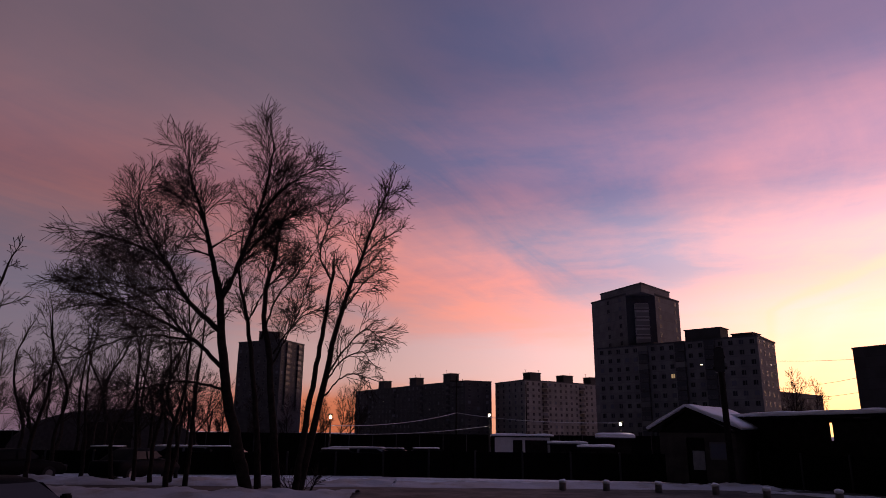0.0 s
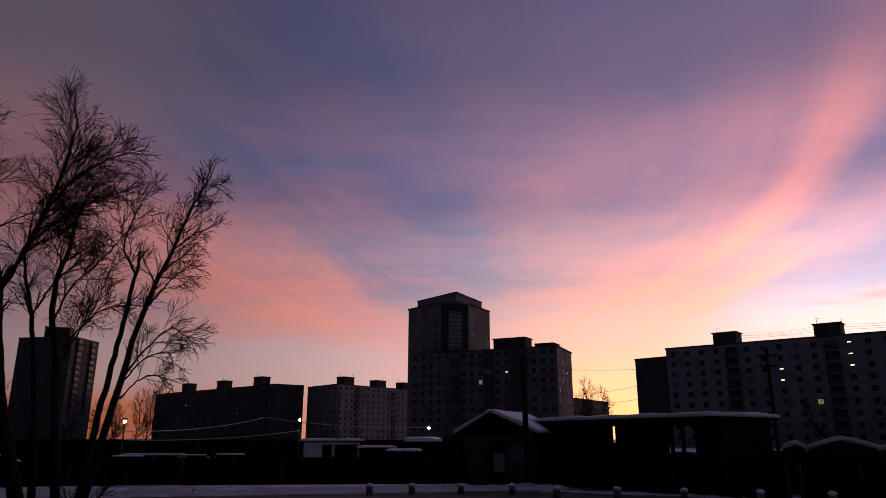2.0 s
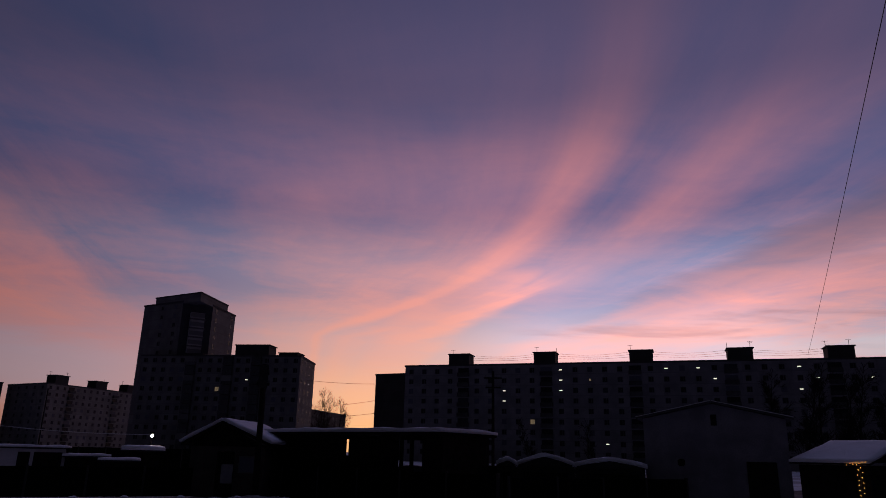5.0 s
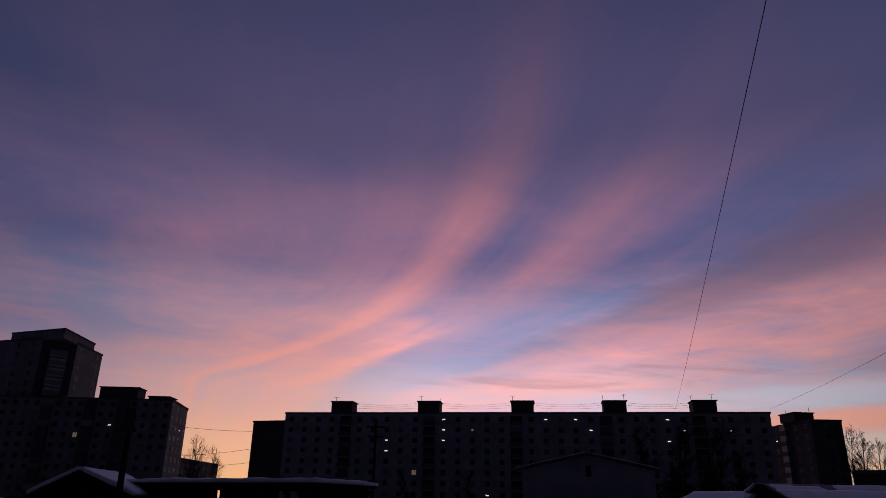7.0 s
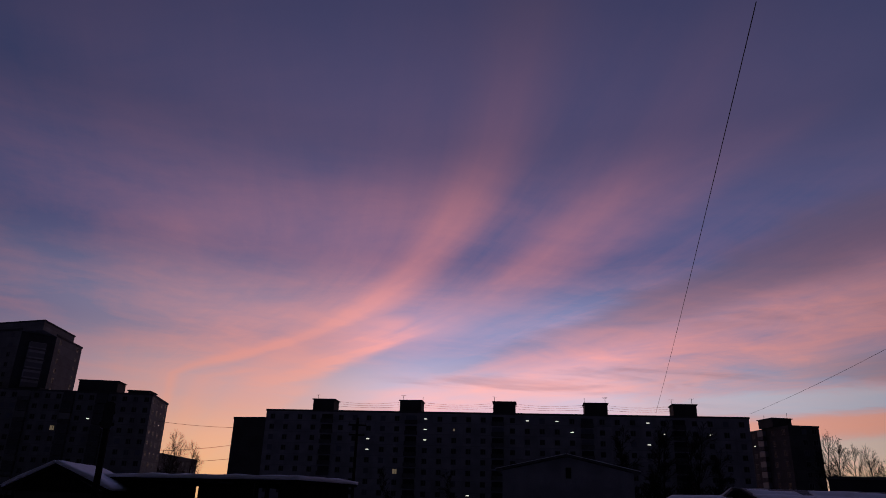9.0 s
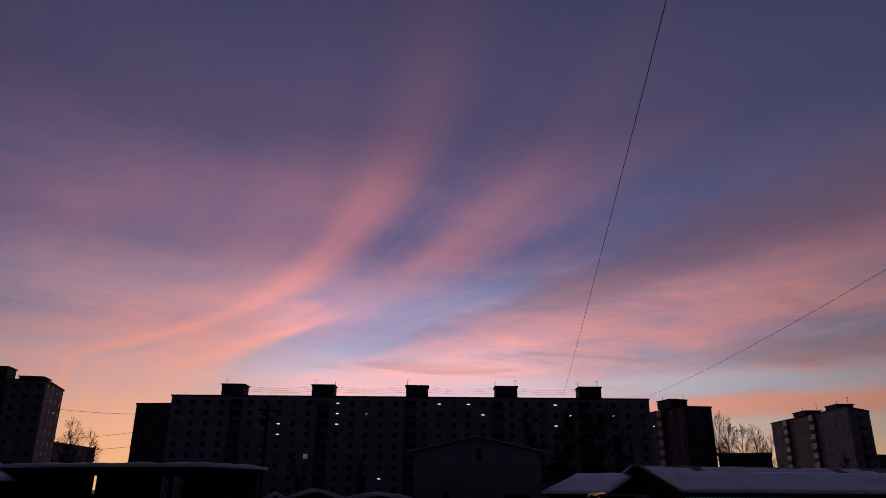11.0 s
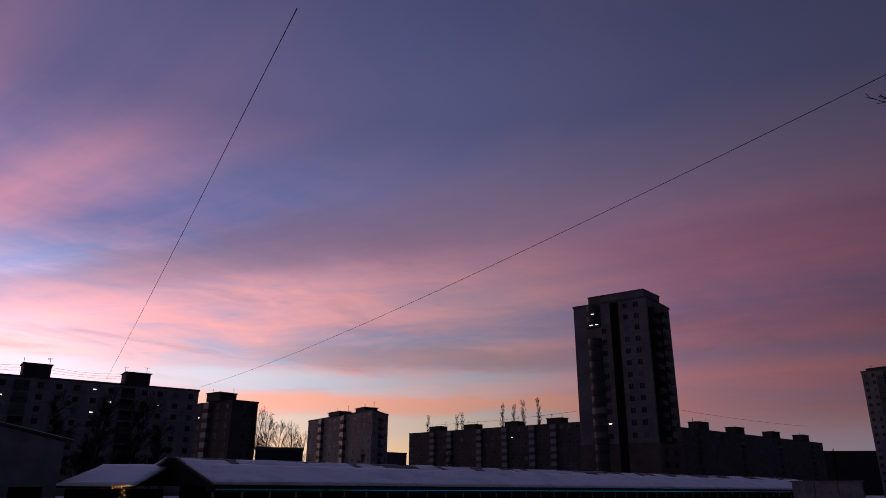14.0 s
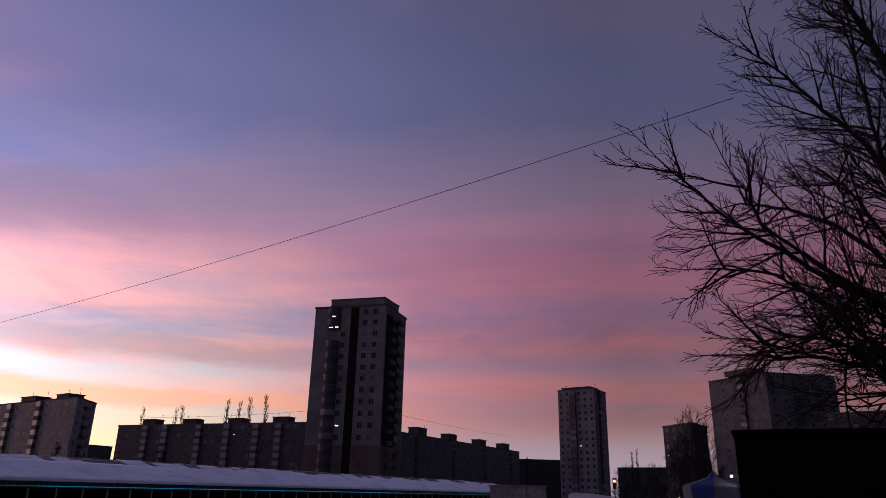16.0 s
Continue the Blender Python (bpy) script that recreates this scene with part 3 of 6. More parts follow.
def lift_room(parent, base, centre, along, w, d, z, h, aerials=True):
    """A lift machine room on the roof with an overhanging cap, turned along the wall."""
    a = math.degrees(math.atan2(along[1], along[0]))
    bm = bmesh.new()
    box(bm, -w / 2, w / 2, -d / 2, d / 2, 0.0, h - 0.25, 0, 0)
    ob = part("lift_room", bm, PANEL_DARK, parent)
    ob.matrix_basis = pose(centre[0] - base[0], centre[1] - base[1], z, 0, 0, a)
    cap = part("cap", cube(-w / 2 - 0.3, w / 2 + 0.3, -d / 2 - 0.3, d / 2 + 0.3, h - 0.25, h), ROOFING, ob)
    if aerials:
        for s in (-1, 1):
            if random.random() < 0.85:
                antenna(ob, s * (w / 2 - 0.2), random.uniform(-d / 3, d / 3), h, random.uniform(1.3, 2.2), random.choice((0, 1, 2)))
    return ob


def house(name, label, poly, height, mat, cornice=0.5):
    """A block on a plan polygon: wall, roof slab and parapet."""
    base = (sum(p[0] for p in poly) / len(poly), sum(p[1] for p in poly) / len(poly))
    e = thing(name, label, "apartment building", (*base, 0))
    loc = [(p[0] - base[0], p[1] - base[1]) for p in poly]
    part("wall", prism(bmesh.new(), loc, -1.0, height - cornice), mat, e)
    grow = [(x * (1 + 0.25 / max(1, math.hypot(x, y))), y * (1 + 0.25 / max(1, math.hypot(x, y)))) for x, y in loc]
    part("roof", prism(bmesh.new(), grow, height - cornice, height), ROOFING, e)
    return e, base


def back(p, q, depth):
    """Plan of a slab with front from p to q, running back from the street."""
    p, q = Vector(p), Vector(q)
    d = (q - p).normalized()
    n = Vector((-d.y, d.x))
    if n.dot(p) < 0:
        n = -n
    return [tuple(p), tuple(q), tuple(q + n * depth), tuple(p + n * depth)]


def line_place(p, q):
    """Length and pose of a frame at p whose x runs to q."""
    d = math.hypot(q[0] - p[0], q[1] - p[1])
    return d, math.degrees(math.atan2(q[1] - p[1], q[0] - p[0]))


def between(p, q, f):
    return (p[0] + (q[0] - p[0]) * f, p[1] + (q[1] - p[1]) * f)


# the long nine-storey block
LA, LB = polar(32.93, 211.0), polar(70.3, 205.5)
plan = back(LA, LB, 13.0)
e, b = house("long_apartment_block", "long nine-storey panel block with dark loggias and a few lit windows", plan, 27.6, PANEL_LONG)
mid = (sum(p[0] for p in plan) / 4, sum(p[1] for p in plan) / 4)
LIT = [(11, 8, "s"), (11, 7, "s"), (11, 6, "s"), (13, 7, "warm2"), (7, 6, "s"), (7, 5, "s"), (9, 3, "warm"), (18, 8, "s"), (20, 8, "s"), (21, 7, "s"), (26, 8, "s"), (27, 7, "s"),
       (30, 7, "s"), (26, 6, "s"), (14, 1, "s")]
facade(e, b, LA, LB, mid, 9, 2.85, 1.2, 33, (4, 10, 16, 22, 28), LIT)
along = (LB[0] - LA[0], LB[1] - LA[1])
rooms = []
for az in (37.5, 44.4, 51.9, 59.1, 65.7):
    a = radians(az)
    # where the heading meets a line 5 m behind the front
    dx, dy = along
    px, py = plan[0][0] + (plan[3][0] - plan[0][0]) * 0.35, plan[0][1] + (plan[3][1] - plan[0][1]) * 0.35
    s = (px * dy - py * dx) / (math.sin(a) * dy - math.cos(a) * dx)
    c = (s * math.sin(a), s * math.cos(a))
    lift_room(e, b, c, along, 6.2, 5.5, 27.6, 3.4)
    rooms.append(c)
for k in range(3):
    bm = bmesh.new()
    for c0, c1 in zip(rooms, rooms[1:]):
        pts = [(between(c0, c1, f)[0] - b[0], between(c0, c1, f)[1] - b[1], 29.6 + 0.75 * k - 1.0 * (0.6 + 0.2 * k) * math.sin(math.pi * f)) for f in (0, .2, .4, .6, .8, 1)]
        tube(bm, pts, 0.03, 4)
    part("roof_cable", bm, CABLE, e)
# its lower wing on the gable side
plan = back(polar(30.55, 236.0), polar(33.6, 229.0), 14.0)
# the end wall's shade is put into its darker panel colour
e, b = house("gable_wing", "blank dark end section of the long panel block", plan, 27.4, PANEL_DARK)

# tower with a wing in front of it
TL, TC, TR = polar(12.30, 252.0), polar(16.27, 231.0), polar(19.05, 256.0)
TA, TB, TD = between(TC, TL, 0.30), between(TC, TR, 0.34), (TR[0] + TL[0] - TC[0], TR[1] + TL[1] - TC[1])
plan = [TA, TB, TR, TD, TL]
e, b = house("apartment_tower", "tall sixteen-storey tower with a glazed corner bay", plan, 48.2, PANEL)
mid = (sum(p[0] for p in plan) / 5, sum(p[1] for p in plan) / 5)
facade(e, b, TL, TA, mid, 16, 2.92, 1.0, 3, (), (), False, 6, (0,))
facade(e, b, TB, TR, mid, 16, 2.92, 1.0, 3, (), (), False, 6, (1,))
# stepped crown over the full corner
cr = [(p[0] - b[0], p[1] - b[1]) for p in (between(TC, TL, 0.8), TC, between(TC, TR, 0.75), between(TL, TR, 0.5))]
part("crown", prism(bmesh.new(), cr, 47.4, 50.0), PANEL, e)
part("crown_cap", prism(bmesh.new(), [(x * 1.02, y * 1.02) for x, y in cr], 50.0, 50.4), ROOFING, e)
# dark chamfer between the faces, with the glazed bay standing in it
wd, ang = line_place(TA, TB)
BAY_PANEL = panel_material("bay_panel", (0.33, 0.33, 0.36))
CORNER_SHEET = material("blue_grey_sheet", (0.028, 0.034, 0.05), 0.6, 0, 0.2, 0.5, 0.05)
# a dark blue-grey sheet standing slightly proud of the chamfer wall
rec = part("recess", cube(0.05, wd - 0.05, -0.15, 0.1, 6.0, 47.3), CORNER_SHEET, e, "dark blue-grey corner sheet")
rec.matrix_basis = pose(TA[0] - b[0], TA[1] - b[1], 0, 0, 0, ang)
bay = part("bay", cube(wd * 0.27, wd * 0.73, -1.6, -0.152, 20.0, 44.6, 0.1), BAY_PANEL, e, "pale projecting corner bay")
bay.matrix_basis = rec.matrix_basis.copy()
PALE_GLASS = mesh_of("pane", cube(-2.2, 2.2, -0.05, 0.0, 0.0, 1.35), glass_material("bay_glass", (0.15, 0.155, 0.17), 0.35, 0.3))
RAILING = mesh_of("spandrel", cube(-2.5, 2.5, -0.12, 0.0, 0.0, 0.5), WHITE_FRAME)
for f in range(7, 15):
    share("pane", PALE_GLASS, bay, pose(wd * 0.5, -1.604, 2.2 + 2.92 * f))
    share("spandrel", RAILING, bay, pose(wd * 0.5, -1.604, 1.3 + 2.92 * f))

WL, WC, WR = polar(12.6, 239.0), polar(24.45, 217.0), polar(25.6, 237.0)
plan = [WL, WC, WR, (WL[0] + WR[0] - WC[0], WL[1] + WR[1] - WC[1])]
e, b = house("apartment_wing", "ten-storey wing with long loggias in front of the tower", plan, 30.2, PANEL)
mid = (sum(p[0] for p in plan) / 4, sum(p[1] for p in plan) / 4)
facade(e, b, WL, WC, mid, 10, 2.9, 0.8, 17, (5, 9, 12), [(11, 7, "s"), (9, 6, "s"), (8, 6, "warm")], True)
facade(e, b, WC, WR, mid, 10, 2.9, 0.8, 4, (), [(2, 7, "s")])
for az, dd, w, h in ((20.9, 228.0, 11.0, 3.6), (23.7, 224.0, 6.0, 1.2), (16.6, 236.0, 6.0, 0.8)):
    lift_room(e, b, polar(az, dd), (WC[0] - WL[0], WC[1] - WL[1]), w, 6.0, 30.2, h, False)
plan = back(polar(25.6, 330.0), polar(28.3, 372.0), 12.0)
e, b = house("far_block", "far five-storey block against the glow", plan, 20.5, PANEL_DARK)
mid = (sum(p[0] for p in plan) / 4, sum(p[1] for p in plan) / 4)
facade(e, b, plan[0], plan[1], mid, 6, 3.0, 1.0, 9)

# two slabs beyond the yard
LOW1 = [polar(1.88, 345.0), polar(-6.91, 450.0), polar(-4.9, 460.0), polar(4.03, 352.0)]
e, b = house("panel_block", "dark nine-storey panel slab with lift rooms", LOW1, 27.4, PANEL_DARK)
mid = (sum(p[0] for p in LOW1) / 4, sum(p[1] for p in LOW1) / 4)
facade(e, b, LOW1[1], LOW1[0], mid, 9, 2.85, 1.2, 28, (4, 11, 18, 24), [(8, 6, "s"), (20, 4, "s")])
facade(e, b, LOW1[0], LOW1[3], mid, 9, 2.85, 1.2, 3)
for az in (-4.6, -2.05, 0.75):
    lift_room(e, b, polar(az, 370.0 - az * 11), (LOW1[0][0] - LOW1[1][0], LOW1[0][1] - LOW1[1][1]), 7.0, 5.0, 27.4, 4.4)
LOW2 = [polar(6.71, 338.0), polar(12.9, 379.0), polar(11.0, 396.0), polar(4.34, 363.0)]
e, b = house("panel_block", "pale nine-storey panel slab with white-framed windows", LOW2, 27.4, PANEL_LIGHT)
mid = (sum(p[0] for p in LOW2) / 4, sum(p[1] for p in LOW2) / 4)
facade(e, b, LOW2[0], LOW2[1], mid, 9, 2.85, 1.2, 15, (3, 10))
facade(e, b, LOW2[3], LOW2[0], mid, 9, 2.85, 1.2, 5)
for az, dd in ((7.3, 347.0), (9.9, 366.0), (12.0, 380.0)):
    lift_room(e, b, polar(az, dd), (LOW2[1][0] - LOW2[0][0], LOW2[1][1] - LOW2[0][1]), 7.0, 5.0, 27.4, 3.8)

# dark tower behind the willow
plan = [polar(-13.0, 372.0), polar(-11.2, 392.0), polar(-14.4, 412.0), polar(-16.3, 392.0)]
e, b = house("apartment_tower", "dark tower block behind the bare willow", plan, 49.0, PANEL_DARK)
mid = (sum(p[0] for p in plan) / 4, sum(p[1] for p in plan) / 4)
facade(e, b, plan[0], plan[1], mid, 16, 2.95, 1.0, 6, (1, 4), (), True, 4)
facade(e, b, plan[3], plan[0], mid, 16, 2.95, 1.0, 7, (), (), False, 4)
lift_room(e, b, polar(-13.9, 390.0), (1, 0.1), 11.0, 9.0, 49.0, 5.6, False)

# blocks at the far side of the market
B8 = [polar(72.85, 222.0), polar(74.8, 226.0), polar(72.6, 244.0), polar(70.2, 238.0)]
e, b = house("panel_block", "nine-storey block end with sky-pale stair loggias and a lit window", B8, 27.2, PANEL_DARK)
mid = (sum(p[0] for p in B8) / 4, sum(p[1] for p in B8) / 4)
facade(e, b, B8[3], B8[0], mid, 9, 2.9, 0.8, 4, (1,), [(0, 7, "s")], "pale")
facade(e, b, B8[0], B8[1], mid, 9, 2.9, 0.8, 3, (), (), False, 0, (0,))
lift_room(e, b, polar(72.0, 230.0), (B8[0][0] - B8[3][0], B8[0][1] - B8[3][1]), 7.0, 6.0, 27.2, 2.6)
B9 = [polar(83.77, 240.0), polar(85.05, 256.0), polar(80.2, 300.0), polar(78.77, 287.0)]
e, b = house("panel_block", "pale nine-storey block with rows of glazed loggias", B9, 27.3, PANEL_LIGHT)
mid = (sum(p[0] for p in B9) / 4, sum(p[1] for p in B9) / 4)
facade(e, b, B9[3], B9[0], mid, 9, 2.9, 0.8, 14, (3, 8), (), "pale")
facade(e, b, B9[0], B9[1], mid, 9, 2.9, 0.8, 3, (1,))
lift_room(e, b, polar(81.2, 266.0), (B9[0][0] - B9[3][0], B9[0][1] - B9[3][1]), 9.0, 5.0, 27.3, 1.4)
lift_room(e, b, polar(83.3, 252.0), (B9[0][0] - B9[3][0], B9[0][1] - B9[3][1]), 7.0, 5.0, 27.3, 1.6)
B10 = [polar(100.4, 283.0), polar(86.78, 345.0), polar(86.9, 359.0), polar(101.0, 297.0)]
e, b = house("panel_block", "long dark nine-storey slab with lift rooms", B10, 27.2, PANEL_DARK)
mid = (sum(p[0] for p in B10) / 4, sum(p[1] for p in B10) / 4)
facade(e, b, B10[1], B10[0], mid, 9, 2.85, 1.2, 27, (4, 7, 12, 16, 20, 23), [(17, 7, "s")], "pale")
for az in (89.1, 91.9, 95.2, 98.6):
    t = (az - 86.78) / (100.4 - 86.78)
    lift_room(e, b, polar(az, 351 - 62 * t + 10), (B10[0][0] - B10[1][0], B10[0][1] - B10[1][1]), 7.5, 5.0, 27.2, 3.6)
plan = back(polar(85.1, 420.0), polar(86.6, 430.0), 12.0)
e, b = house("far_block", "small far block in the gap between slabs", plan, 22.0, PANEL_DARK)
T2 = [polar(106.2, 177.0), polar(107.9, 192.0), polar(102.6, 203.0), polar(100.35, 185.0)]
e, b = house("apartment_tower", "sixteen-storey pale tower with a stack of bowed balconies", T2, 48.6, PANEL_TOWER)
mid = (sum(p[0] for p in T2) / 4, sum(p[1] for p in T2) / 4)
facade(e, b, between(T2[3], T2[0], 0.65), between(T2[3], T2[0], 0.93), mid, 16, 2.92, 1.4, 2)
facade(e, b, between(T2[3], T2[0], 0.37), between(T2[3], T2[0], 0.46), mid, 14, 2.92, 1.4, 1, (), [(0, 5, "s")])
facade(e, b, T2[0], T2[1], mid, 16, 2.92, 1.4, 5, (1, 3), (), False, 0, (0, 2))
dd = Vector((T2[0][0] - T2[3][0], T2[0][1] - T2[3][1]))
ang = math.degrees(math.atan2(dd.y, dd.x))
n = Vector((dd.y, -dd.x)).normalized()
if n.dot(Vector(T2[0])) > 0:
    n = -n


def bow(r, z0, z1, thick):
    """A bowed band standing out from a wall."""
    bm = bmesh.new()
    arc = [(-1.95 + 3.9 * i / 10, -0.1 - r * math.sin(math.pi * i / 10) ** 0.6) for i in range(11)]
    ring = []
    for x, y in arc:
        ring.append([bm.verts.new(v) for v in ((x, y, z0), (x, y, z1), (x * 0.95, y + thick, z1), (x * 0.95, y + thick, z0))])
    for u, v in zip(ring, ring[1:]):
        for i in range(4):
            bm.faces.new((u[i], v[i], v[(i + 1) % 4], u[(i + 1) % 4]))
    bm.faces.new(ring[0])
    bm.faces.new(ring[-1][::-1])
    bmesh.ops.recalc_face_normals(bm, faces=bm.faces[:])
    return bm


BOW_RAIL, BOW_GLASS, BOW_FLOOR = mesh_of("balcony", bow(1.5, 0.0, 1.1, 0.1), material("dark_balcony_rail", (0.036, 0.034, 0.036), 0.85)), mesh_of("glazing", bow(1.4, 1.1, 2.6, 0.05), SKYGLASS), mesh_of("slab", bow(1.6, -0.25, 0.0, 1.2), BALCONY)
c = between(T2[3], T2[0], 0.28)
for f in range(1, 16):
    if f == 13:
        continue
    ob = share("balcony", BOW_RAIL, e, pose(c[0] - b[0] + n.x * 0.01, c[1] - b[1] + n.y * 0.01, 1.5 + 2.92 * f, 0, 0, ang))
    share("glazing", BOW_GLASS, ob, Matrix())
    share("slab", BOW_FLOOR, ob, Matrix())
c = between(T2[0], T2[1], 0.33)
gl, ga = line_place(T2[0], T2[1])
# a dark sheet laid on the right face stands in for its shade
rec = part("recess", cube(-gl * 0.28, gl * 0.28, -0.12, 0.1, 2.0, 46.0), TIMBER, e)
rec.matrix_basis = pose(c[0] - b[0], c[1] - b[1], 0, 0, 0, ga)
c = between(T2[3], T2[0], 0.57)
# dark strip on the front wall, painting the shade of a narrow recess
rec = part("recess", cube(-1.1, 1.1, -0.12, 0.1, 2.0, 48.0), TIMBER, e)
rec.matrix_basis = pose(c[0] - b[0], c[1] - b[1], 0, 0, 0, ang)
cr = [(p[0] - b[0], p[1] - b[1]) for p in (between(T2[3], T2[0], 0.22), between(T2[3], T2[0], 0.97), between(T2[0], T2[1], 0.6), between(T2[3], T2[1], 0.6))]
part("crown", prism(bmesh.new(), cr, 48.6, 50.2), PANEL_TOWER, e)
part("crown_cap", prism(bmesh.new(), [(x * 1.02, y * 1.02) for x, y in cr], 50.2, 50.5), ROOFING, e)
part("plinth", prism(bmesh.new(), [((p[0] - b[0]) * 1.012, (p[1] - b[1]) * 1.012) for p in T2], -0.5, 12.8), BRICK_BROWN, e)
for f, s in ((15, 0.31), (14, 0.28), (14, 0.36)):
    q = between(T2[3], T2[0], s)
    pair("window", "pane", SMALL_LIT, e, pose(q[0] - b[0] + n.x * 1.75, q[1] - b[1] + n.y * 1.75, 1.6 + 2.92 * f, 0, 0, ang) @ Matrix.Diagonal((1.1, 1, 0.8, 1)))
plan = back(polar(106.9, 308.0), polar(117.3, 450.0), 12.0)
e, b = house("panel_block", "long grey nine-storey slab running away from the market", plan, 27.3, PANEL_DUSK)
mid = (sum(p[0] for p in plan) / 4, sum(p[1] for p in plan) / 4)
facade(e, b, plan[0], plan[1], mid, 9, 2.85, 1.2, 28, (4, 11, 18, 25))
for az, dd in ((109.2, 338.0), (111.7, 372.0), (114.1, 407.0), (116.0, 437.0)):
    lift_room(e, b, polar(az, dd), (plan[1][0] - plan[0][0], plan[1][1] - plan[0][1]), 9.0, 5.0, 27.3, 3.6)
plan = back(polar(117.3, 470.0), polar(120.9, 480.0), 14.0)
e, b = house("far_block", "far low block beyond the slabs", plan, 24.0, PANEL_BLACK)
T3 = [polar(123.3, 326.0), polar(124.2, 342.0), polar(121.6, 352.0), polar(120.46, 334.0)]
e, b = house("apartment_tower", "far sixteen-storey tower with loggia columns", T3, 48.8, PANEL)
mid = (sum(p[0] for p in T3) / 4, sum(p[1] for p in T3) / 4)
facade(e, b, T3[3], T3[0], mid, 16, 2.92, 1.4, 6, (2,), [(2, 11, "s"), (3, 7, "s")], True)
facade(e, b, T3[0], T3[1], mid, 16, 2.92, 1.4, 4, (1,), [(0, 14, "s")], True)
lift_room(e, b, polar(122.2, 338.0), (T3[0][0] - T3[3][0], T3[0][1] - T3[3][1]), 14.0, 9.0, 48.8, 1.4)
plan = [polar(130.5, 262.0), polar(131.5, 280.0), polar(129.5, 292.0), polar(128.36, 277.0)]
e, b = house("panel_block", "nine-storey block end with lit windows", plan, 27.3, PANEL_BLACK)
mid = (sum(p[0] for p in plan) / 4, sum(p[1] for p in plan) / 4)
facade(e, b, plan[3], plan[0], mid, 9, 2.9, 0.8, 4, (), [(0, 5, "s"), (1, 0, "s")])
plan = [polar(136.0, 292.0), polar(140.5, 310.0), polar(138.0, 330.0), polar(131.98, 311.0)]
e, b = house("apartment_tower", "broad grey tower behind the bare tree", plan, 48.4, PANEL_DUSK)
mid = (sum(p[0] for p in plan) / 4, sum(p[1] for p in plan) / 4)
facade(e, b, plan[3], plan[0], mid, 16, 2.92, 1.4, 6, (3,), (), True, 0, (0,))
facade(e, b, plan[0], plan[1], mid, 16, 2.92, 1.4, 6, (2,), (), True)
lift_room(e, b, polar(134.6, 300.0), (plan[0][0] - plan[3][0], plan[0][1] - plan[3][1]), 13.0, 8.0, 48.4, 2.0)
plan = back(polar(139.5, 240.0), polar(150.0, 230.0), 14.0)
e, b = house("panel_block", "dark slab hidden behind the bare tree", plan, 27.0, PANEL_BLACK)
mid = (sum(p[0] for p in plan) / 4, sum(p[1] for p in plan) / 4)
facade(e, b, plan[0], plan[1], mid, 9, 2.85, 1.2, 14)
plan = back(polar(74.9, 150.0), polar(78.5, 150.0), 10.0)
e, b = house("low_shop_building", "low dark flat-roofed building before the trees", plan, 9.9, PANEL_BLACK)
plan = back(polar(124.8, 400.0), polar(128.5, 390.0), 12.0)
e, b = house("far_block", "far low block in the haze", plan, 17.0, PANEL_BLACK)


# ---- the yard across the street ----
def snow_cap(bm, x0, x1, y0, y1, z, t, seed=0.0, step=0.35, tilt=0.0):
    """A snow blanket with rounded, uneven edges on a flat or tilted roof (tilt: rise along y)."""
    nx, ny = max(3, int((x1 - x0) / step)), max(3, int((y1 - y0) / step))
    top, low = [], []
    for i in range(nx + 1):
        r0, r1 = [], []
        for j in range(ny + 1):
            x, y = x0 + (x1 - x0) * i / nx, y0 + (y1 - y0) * j / ny
            rim = min(i, nx - i, j, ny - j)
            k = (0.7, 0.92, 1.0)[min(rim, 2)]
            zb = z + tilt * (y - y0)
            r0.append(bm.verts.new((x, y, zb + t * k * (1 + 0.45 * noise.noise((x * 0.8, y * 0.8, seed))))))
            r1.append(bm.verts.new((x, y, zb)))
        top.append(r0)
        low.append(r1)
    for i in range(nx):
        for j in range(ny):
            bm.faces.new((top[i][j], top[i + 1][j], top[i + 1][j + 1], top[i][j + 1]))
            bm.faces.new((low[i][j], low[i][j + 1], low[i + 1][j + 1], low[i + 1][j]))
    for i in range(nx):
        bm.faces.new((low[i][0], low[i + 1][0], top[i + 1][0], top[i][0]))
        bm.faces.new((low[i + 1][ny], low[i][ny], top[i][ny], top[i + 1][ny]))
    for j in range(ny):
        bm.faces.new((low[0][j + 1], low[0][j], top[0][j], top[0][j + 1]))
        bm.faces.new((low[nx][j], low[nx][j + 1], top[nx][j + 1], top[nx][j]))
    return bm


